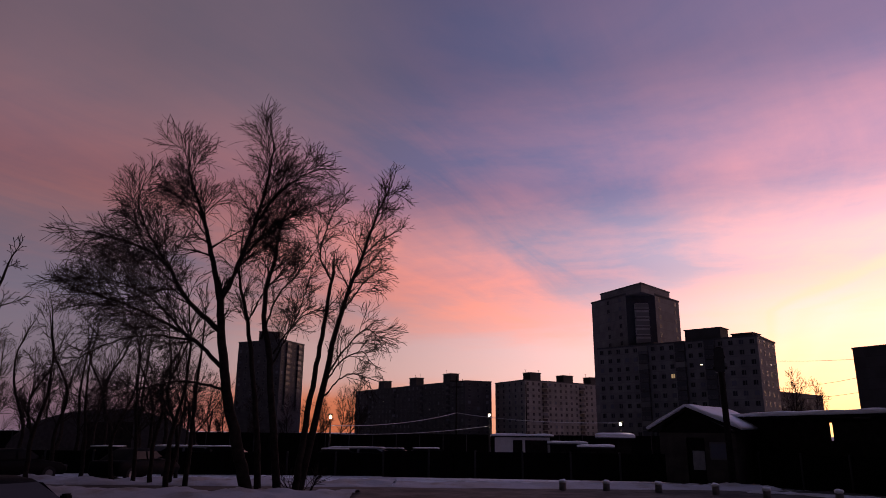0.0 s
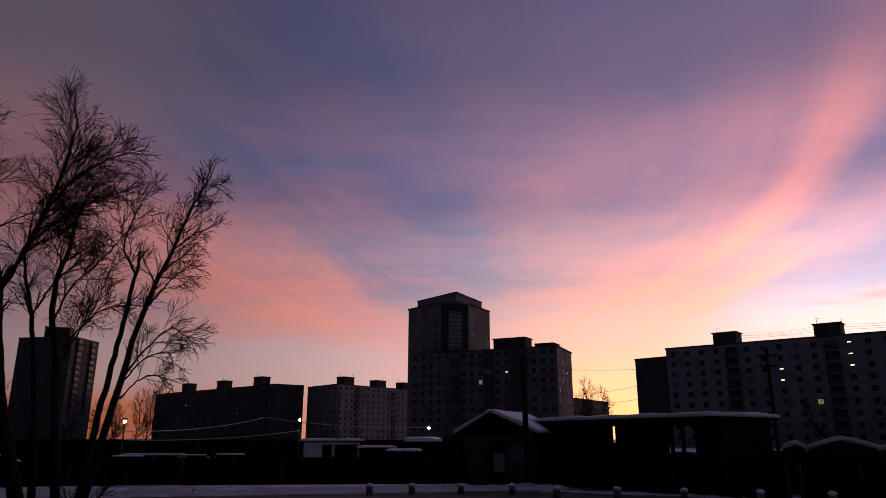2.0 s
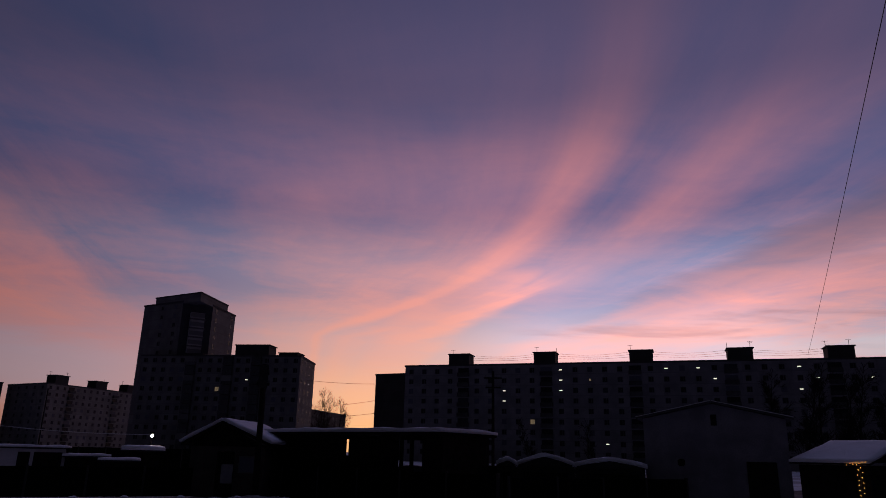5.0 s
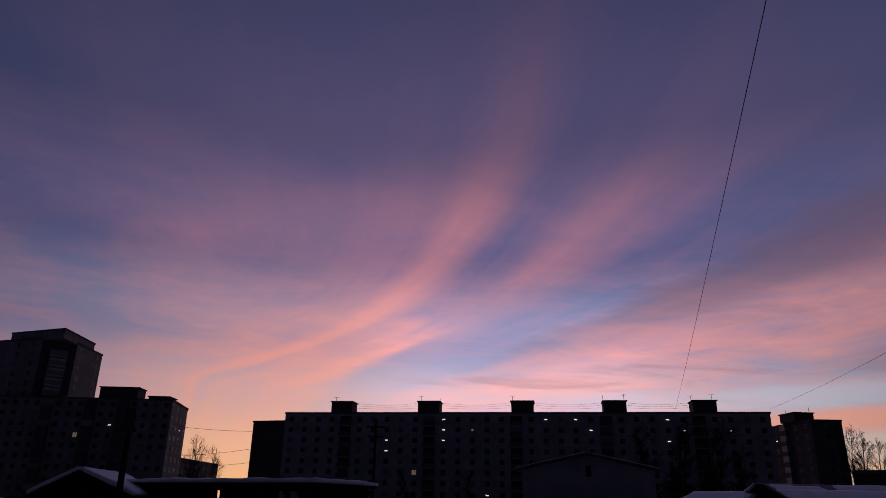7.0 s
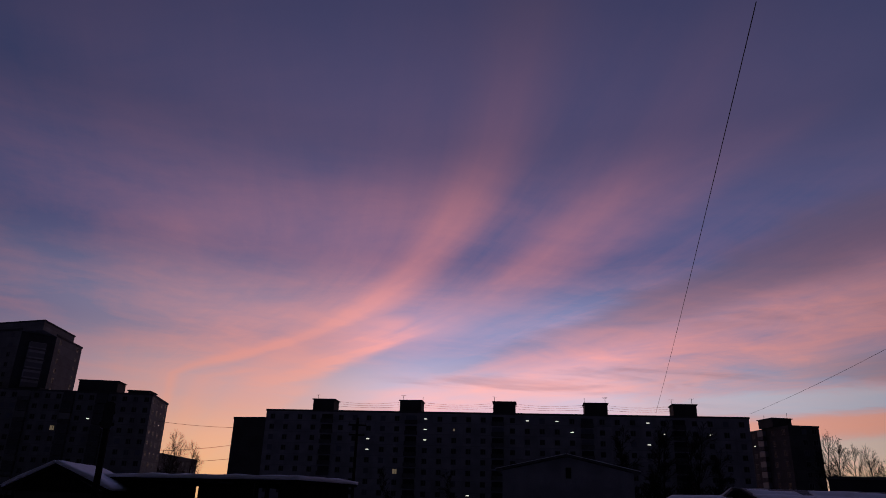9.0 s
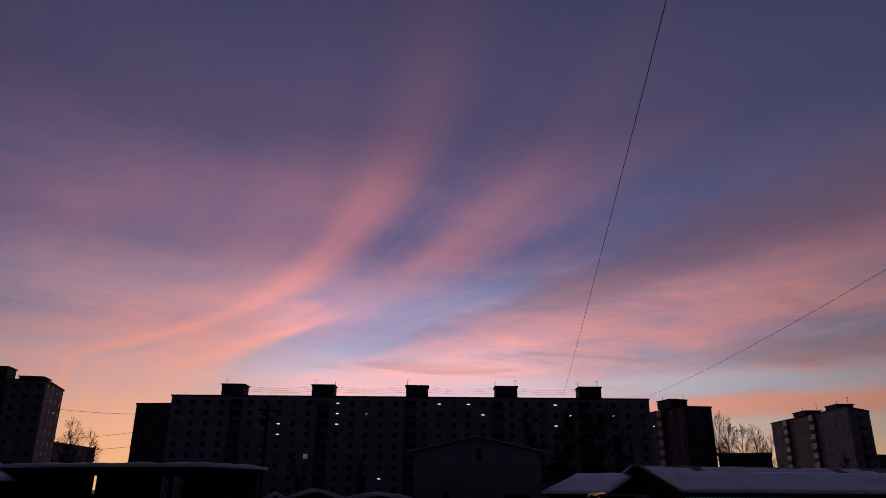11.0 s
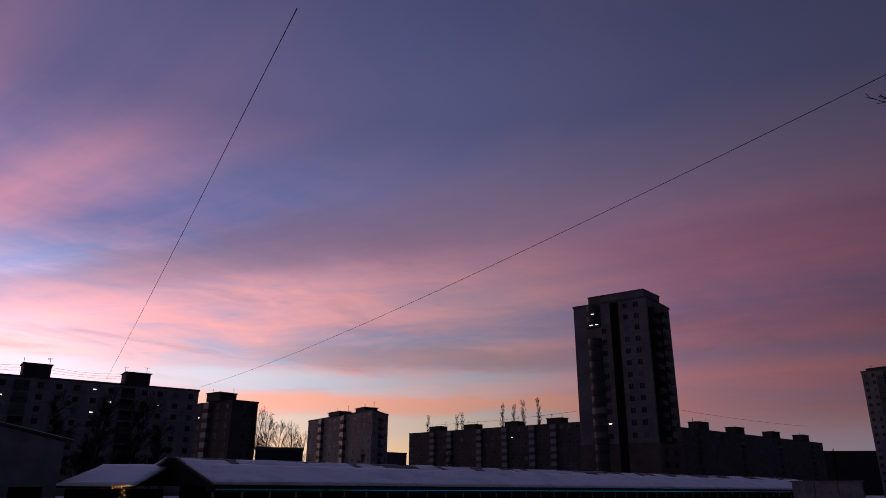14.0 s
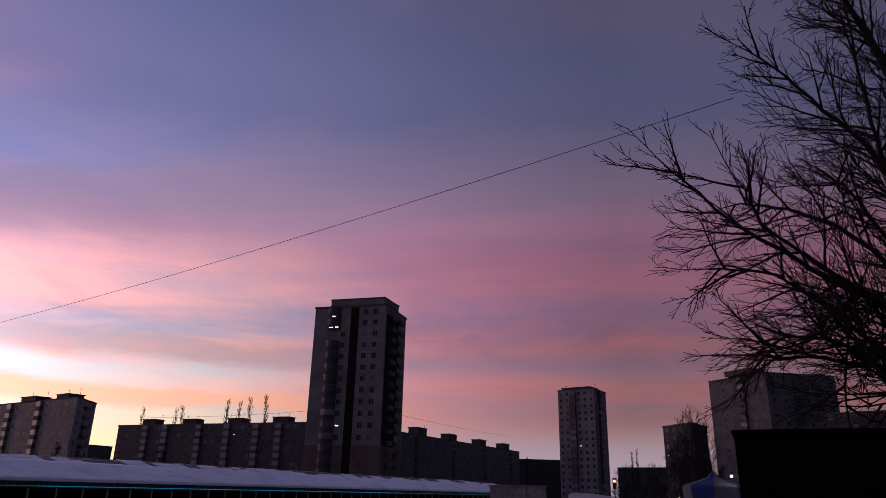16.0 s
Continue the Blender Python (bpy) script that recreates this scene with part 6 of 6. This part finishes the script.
    inner = [
        ([(-0.1, 0.5, 4.6), (0.5, 0.9, 6.0), (1.0, 1.2, 7.3), (1.3, 1.3, 8.6)], 0.05, 0.018, 0.15, 4.0, 1.3),
        ([(0.0, 0.5, 5.2), (0.6, 0.0, 6.2), (1.3, -0.2, 6.8), (2.0, -0.3, 6.9)], 0.04, 0.016, 0.15, 3.8, 1.2),
        ([(2.0, 0.1, 4.2), (2.9, 0.2, 5.6), (3.6, 0.3, 6.3), (4.2, 0.3, 6.0)], 0.045, 0.016, 0.2, 3.8, 1.3),
        ([(1.9, 0.0, 3.4), (2.7, -0.3, 4.3), (3.3, -0.4, 4.4), (3.8, -0.4, 4.0)], 0.035, 0.014, 0.2, 3.6, 1.0),
        ([(-3.1, 0.5, 5.6), (-4.6, 0.2, 5.7), (-6.0, 0.0, 5.3), (-7.2, -0.2, 4.5)], 0.05, 0.016, 0.15, 3.6, 1.4),
        ([(-1.1, 1.2, 6.5), (-0.6, 1.5, 7.8), (0.2, 1.7, 8.8), (0.7, 1.8, 9.6)], 0.05, 0.018, 0.15, 3.8, 1.3),
    ]
    for ctrl, r0, r1, first, dens, reach in main + left + right + outer + inner:
        x, y, z = ctrl[0]
        if z < 1.0:
            ctrl[0] = (x, y, 0.0)
        stem(wood, crown, rng, ctrl, r0, r1, WILLOW, first, dens * (0.85 if ctrl in left else 1.2), reach * 0.98)
    for k in range(14):
        a = rng.uniform(0, math.tau)
        sprout(crown, rng, Vector((1.3 + 0.4 * math.cos(a), -0.3 + 0.4 * math.sin(a), 0.0)), Vector((math.cos(a) * 0.5, math.sin(a) * 0.5, 1)), 0.9, 0.02, 1, WILLOW)
    wood.mesh("trunk", BARK, e)
    crown.mesh("crown", TWIG, e)


build_willow()

SAPLING = [(4.2, 0.55, 0.8, 0.08, 0.14, 0.015), (4.0, 0.6, 0.8, 0.02, 0.18, 0.0105), (0, 0.6, 0.5, -0.05, 0.2, 0.0085)]


def make_tree(name, label, h, r, seed, spec=SAPLING, reach=1.7, first=0.25, density=2.2, lean=0.4, group="", off=1.0):
    rng = random.Random(seed)
    e = thing(name, label, "tree", (0, 0, 0), 0, group)
    wood, crown = Wood(), Wood()
    ctrl = [(0, 0, -0.15)]
    x = y = 0.0
    for i in range(1, 5):
        x += rng.uniform(-lean, lean)
        y += rng.uniform(-lean, lean)
        ctrl.append((x, y, h * i / 4.6))
    stem(wood, crown, rng, ctrl, r, r * 0.2, spec, first, density, reach, 14, off)
    wood.mesh("trunk", BARK, e)
    crown.mesh("crown", TWIG, e)
    return e


def scatter(tree, spots, seed):
    rng = random.Random(seed)
    for i, (az, d, s) in enumerate(spots):
        x, y = polar(az, d)
        m = pose(x, y, 0, 0, 0, rng.uniform(0, 360))
        if i == 0:
            tree.matrix_basis = m
            tree.scale = (s, s, s)
        else:
            c = copy_thing(tree, m)
            c.scale = (s, s, s)


G = "saplings along the street"
s1 = make_tree("bare_sapling", "thin bare sapling standing in the snow", 8.0, 0.11, 11, group=G)
scatter(s1, [(-29.6, 35.0, 1.05), (-23.0, 40.5, 1.1), (-26.9, 45.0, 1.15), (-20.0, 38.0, 0.95), (-18.9, 44.5, 1.0), (-26.3, 41.0, 1.05), (-22.8, 47.0, 1.0), (-33.0, 40.0, 1.1), (-21.7, 32.5, 1.0), (-20.6, 30.6, 1.12), (-19.3, 31.0, 1.05), (-22.9, 33.5, 0.95)], 1)
s2 = make_tree("bare_sapling", "leaning bare sapling with a sparse crown", 9.0, 0.12, 12, lean=0.9, group=G)
scatter(s2, [(-19.6, 50.0, 1.0), (-22.2, 40.0, 1.0), (-25.8, 50.0, 1.1), (-28.2, 40.0, 1.0), (-30.6, 48.0, 1.1), (-24.9, 44.0, 0.95), (-20.5, 32.3, 0.95), (-24.2, 34.0, 0.9), (-29.8, 41.0, 0.9), (-21.2, 44.0, 1.2), (-25.2, 47.5, 1.2)], 2)
t3 = make_tree("bare_tree", "old bare tree with a broad twiggy crown", 11.0, 0.24, 13, BROAD, 2.6, 0.3, 1.5, 0.8)
scatter(t3, [(-33.6, 55.0, 1.0), (-22.0, 60.0, 0.75), (-19.0, 64.0, 0.7), (-28.2, 75.0, 0.95), (-34.5, 42.0, 1.1)], 3)
G2 = "bare trees along the far yards"
t4 = make_tree("bare_tree", "slender bare tree against the sky", 14.0, 0.2, 14, FAR_SLIM, 3.6, 0.1, 2.4, 0.6, G2)
far_west = [(-12.0, 110.0, 0.55), (-14.5, 105.0, 0.6), (-18.0, 100.0, 0.7), (-19.5, 95.0, 0.65), (-21.0, 100.0, 0.75), (-22.5, 90.0, 0.7), (-24.0, 105.0, 0.8), (-25.6, 95.0, 0.75), (-27.0, 100.0, 0.85), (-28.6, 90.0, 0.75), (-30.2, 100.0, 0.85), (-31.8, 92.0, 0.85), (-33.5, 100.0, 0.9), (-9.2, 120.0, 0.5), (-16.8, 120.0, 0.6), (-6.6, 150.0, 0.95), (-8.0, 160.0, 0.85), (-9.6, 155.0, 0.75), (-7.3, 170.0, 0.9), (26.8, 260.0, 1.65), (27.9, 275.0, 1.5), (26.2, 250.0, 1.35)]
far_east = [(75.2, 170.0, 1.35), (76.0, 175.0, 1.25), (76.9, 168.0, 1.15), (77.7, 180.0, 1.2), (78.4, 172.0, 1.0), (75.7, 160.0, 1.1), (77.3, 160.0, 0.95),
             (-16.0, 140.0, 0.55), (-17.2, 150.0, 0.6), (-10.6, 140.0, 0.6), (29.9, 300.0, 0.8), (130.2, 180.0, 1.45), (129.3, 190.0, 1.2), (131.2, 175.0, 1.3), (130.8, 170.0, 1.5), (130.4, 186.0, 1.4),
             (124.9, 150.0, 0.5), (125.6, 160.0, 0.6), (126.4, 155.0, 0.55), (127.2, 165.0, 0.65), (127.9, 150.0, 0.55), (128.5, 160.0, 0.6)]
scatter(t4, far_west + far_east, 4)
t5 = make_tree("bare_tree", "tall bare tree in front of the long block", 16.0, 0.25, 15, FAR_BROAD, 3.6, 0.12, 1.8, 0.7, G2)
scatter(t5, [(61.5, 150.0, 1.15), (63.8, 155.0, 1.25), (66.0, 150.0, 1.2), (60.0, 145.0, 0.9), (67.6, 160.0, 0.95), (62.6, 140.0, 1.1), (65.0, 138.0, 1.05), (68.6, 150.0, 0.8), (53.0, 150.0, 0.55), (56.5, 150.0, 0.6), (82.5, 200.0, 0.75), (90.0, 220.0, 0.8), (43.0, 150.0, 0.6), (47.5, 150.0, 0.6)], 5)
POPLAR = [(3.0, 0.25, 0.6, 0.35, 0.06, 0.02), (2.0, 0.3, 0.6, 0.35, 0.08, 0.016), (0, 0.35, 0.5, 0.3, 0.1, 0.014)]
t6 = make_tree("bare_poplar", "narrow bare poplar rising over the slab", 30.0, 0.12, 16, POPLAR, 3.4, 0.2, 5.0, 0.12, "poplars behind the slab", 0.5)
scatter(t6, [(94.3, 400.0, 1.68), (95.2, 400.0, 1.66), (95.9, 400.0, 1.74), (97.1, 400.0, 1.8), (90.6, 410.0, 1.5), (88.3, 410.0, 1.48), (91.0, 410.0, 1.55), (117.9, 420.0, 0.8), (125.9, 330.0, 0.75), (126.3, 335.0, 0.8)], 6)

BUDDED = [(7.0, 0.5, 0.7, 0.06, 0.11, 0.006), (11.0, 0.6, 0.5, 0.12, 0.15, 0.0042), (0, 0.65, 0.5, 0.2, 0.18, 0.0036)]


def build_near_tree():
    rng = random.Random(21)
    foot = polar(151.0, 10.6)
    e = thing("budding_tree", "near bare tree with budding twigs reaching over the booth", "tree", (*foot, 0), 0)
    wood, crown = Wood(), Wood()

    def at(az, el, d):
        x, y, z = up(az, el, d)
        return (x - foot[0], y - foot[1], z)

    ctrl = [(0, 0, -0.1), (0.05, 0, 1.6), (-0.05, 0.1, 3.4), (0.0, 0.2, 6.0), (0.1, 0.3, 8.6)]
    stem(wood, crown, rng, ctrl, 0.2, 0.06, BUDDED, 0.45, 1.5, 2.6)
    limbs = [((-0.02, 0.05, 2.3), (146.0, 11.0, 9.3), (134.9, 18.5, 8.6), (125.6, 26.0, 8.3), 0.085),
             ((0.0, 0.05, 2.9), (146.5, 21.0, 9.6), (140.0, 28.0, 9.2), (133.5, 33.5, 9.0), 0.08),
             ((-0.02, 0.1, 2.6), (145.0, 16.0, 9.9), (137.0, 20.5, 9.8), (130.5, 22.5, 9.9), 0.07),
             ((0.0, 0.05, 1.9), (146.0, 7.5, 9.6), (138.0, 9.5, 9.2), (131.0, 11.0, 9.0), 0.07),
             ((0.0, 0.12, 4.0), (147.0, 31.0, 9.4), (141.5, 38.0, 9.2), (136.0, 42.0, 9.0), 0.07)]
    limbs += [
             ((0.0, 0.12, 2.2), (147.0, 12.0, 10.4), (141.0, 14.0, 10.4), (135.5, 13.0, 10.6), 0.06),
             ((0.0, 0.12, 3.4), (148.0, 27.0, 10.4), (144.0, 33.0, 10.4), (140.0, 37.0, 10.6), 0.06),
             ((0.0, 0.12, 1.8), (148.0, 6.0, 11.0), (143.0, 6.5, 11.0), (137.0, 7.0, 11.2), 0.06),
             ((-0.02, 0.05, 2.0), (142.6, 11.2, 9.0), (135.7, 15.7, 9.0), (128.5, 17.8, 9.0), 0.06),
             ((0.0, 0.05, 1.9), (142.7, 9.5, 9.2), (136.4, 11.4, 9.2), (131.1, 11.9, 9.2), 0.05)]
    more = []
    for p, a, b, c, r in limbs:
        j = lambda k: rng.uniform(-k, k)
        more.append((p, (a[0] + 1 + j(1), a[1] + j(3), a[2] + j(0.8)), (b[0] + 3 + j(2), b[1] + j(4), b[2] + j(1)), (c[0] + 7 + j(2.5), c[1] + j(5), c[2] + j(1.2)), r * 0.75))
    for p, a, b, c, r in limbs + more:
        stem(wood, crown, rng, [p, at(*a), at(b[0] + 2.4, b[1], b[2]), at(c[0] + 4.6, c[1] - 0.8, c[2])], r * 0.75, 0.011, BUDDED, 0.15, 3.9, 1.2, 16)
    wood.mesh("trunk", BARK, e)
    crown.mesh("crown", TWIG, e)


build_near_tree()
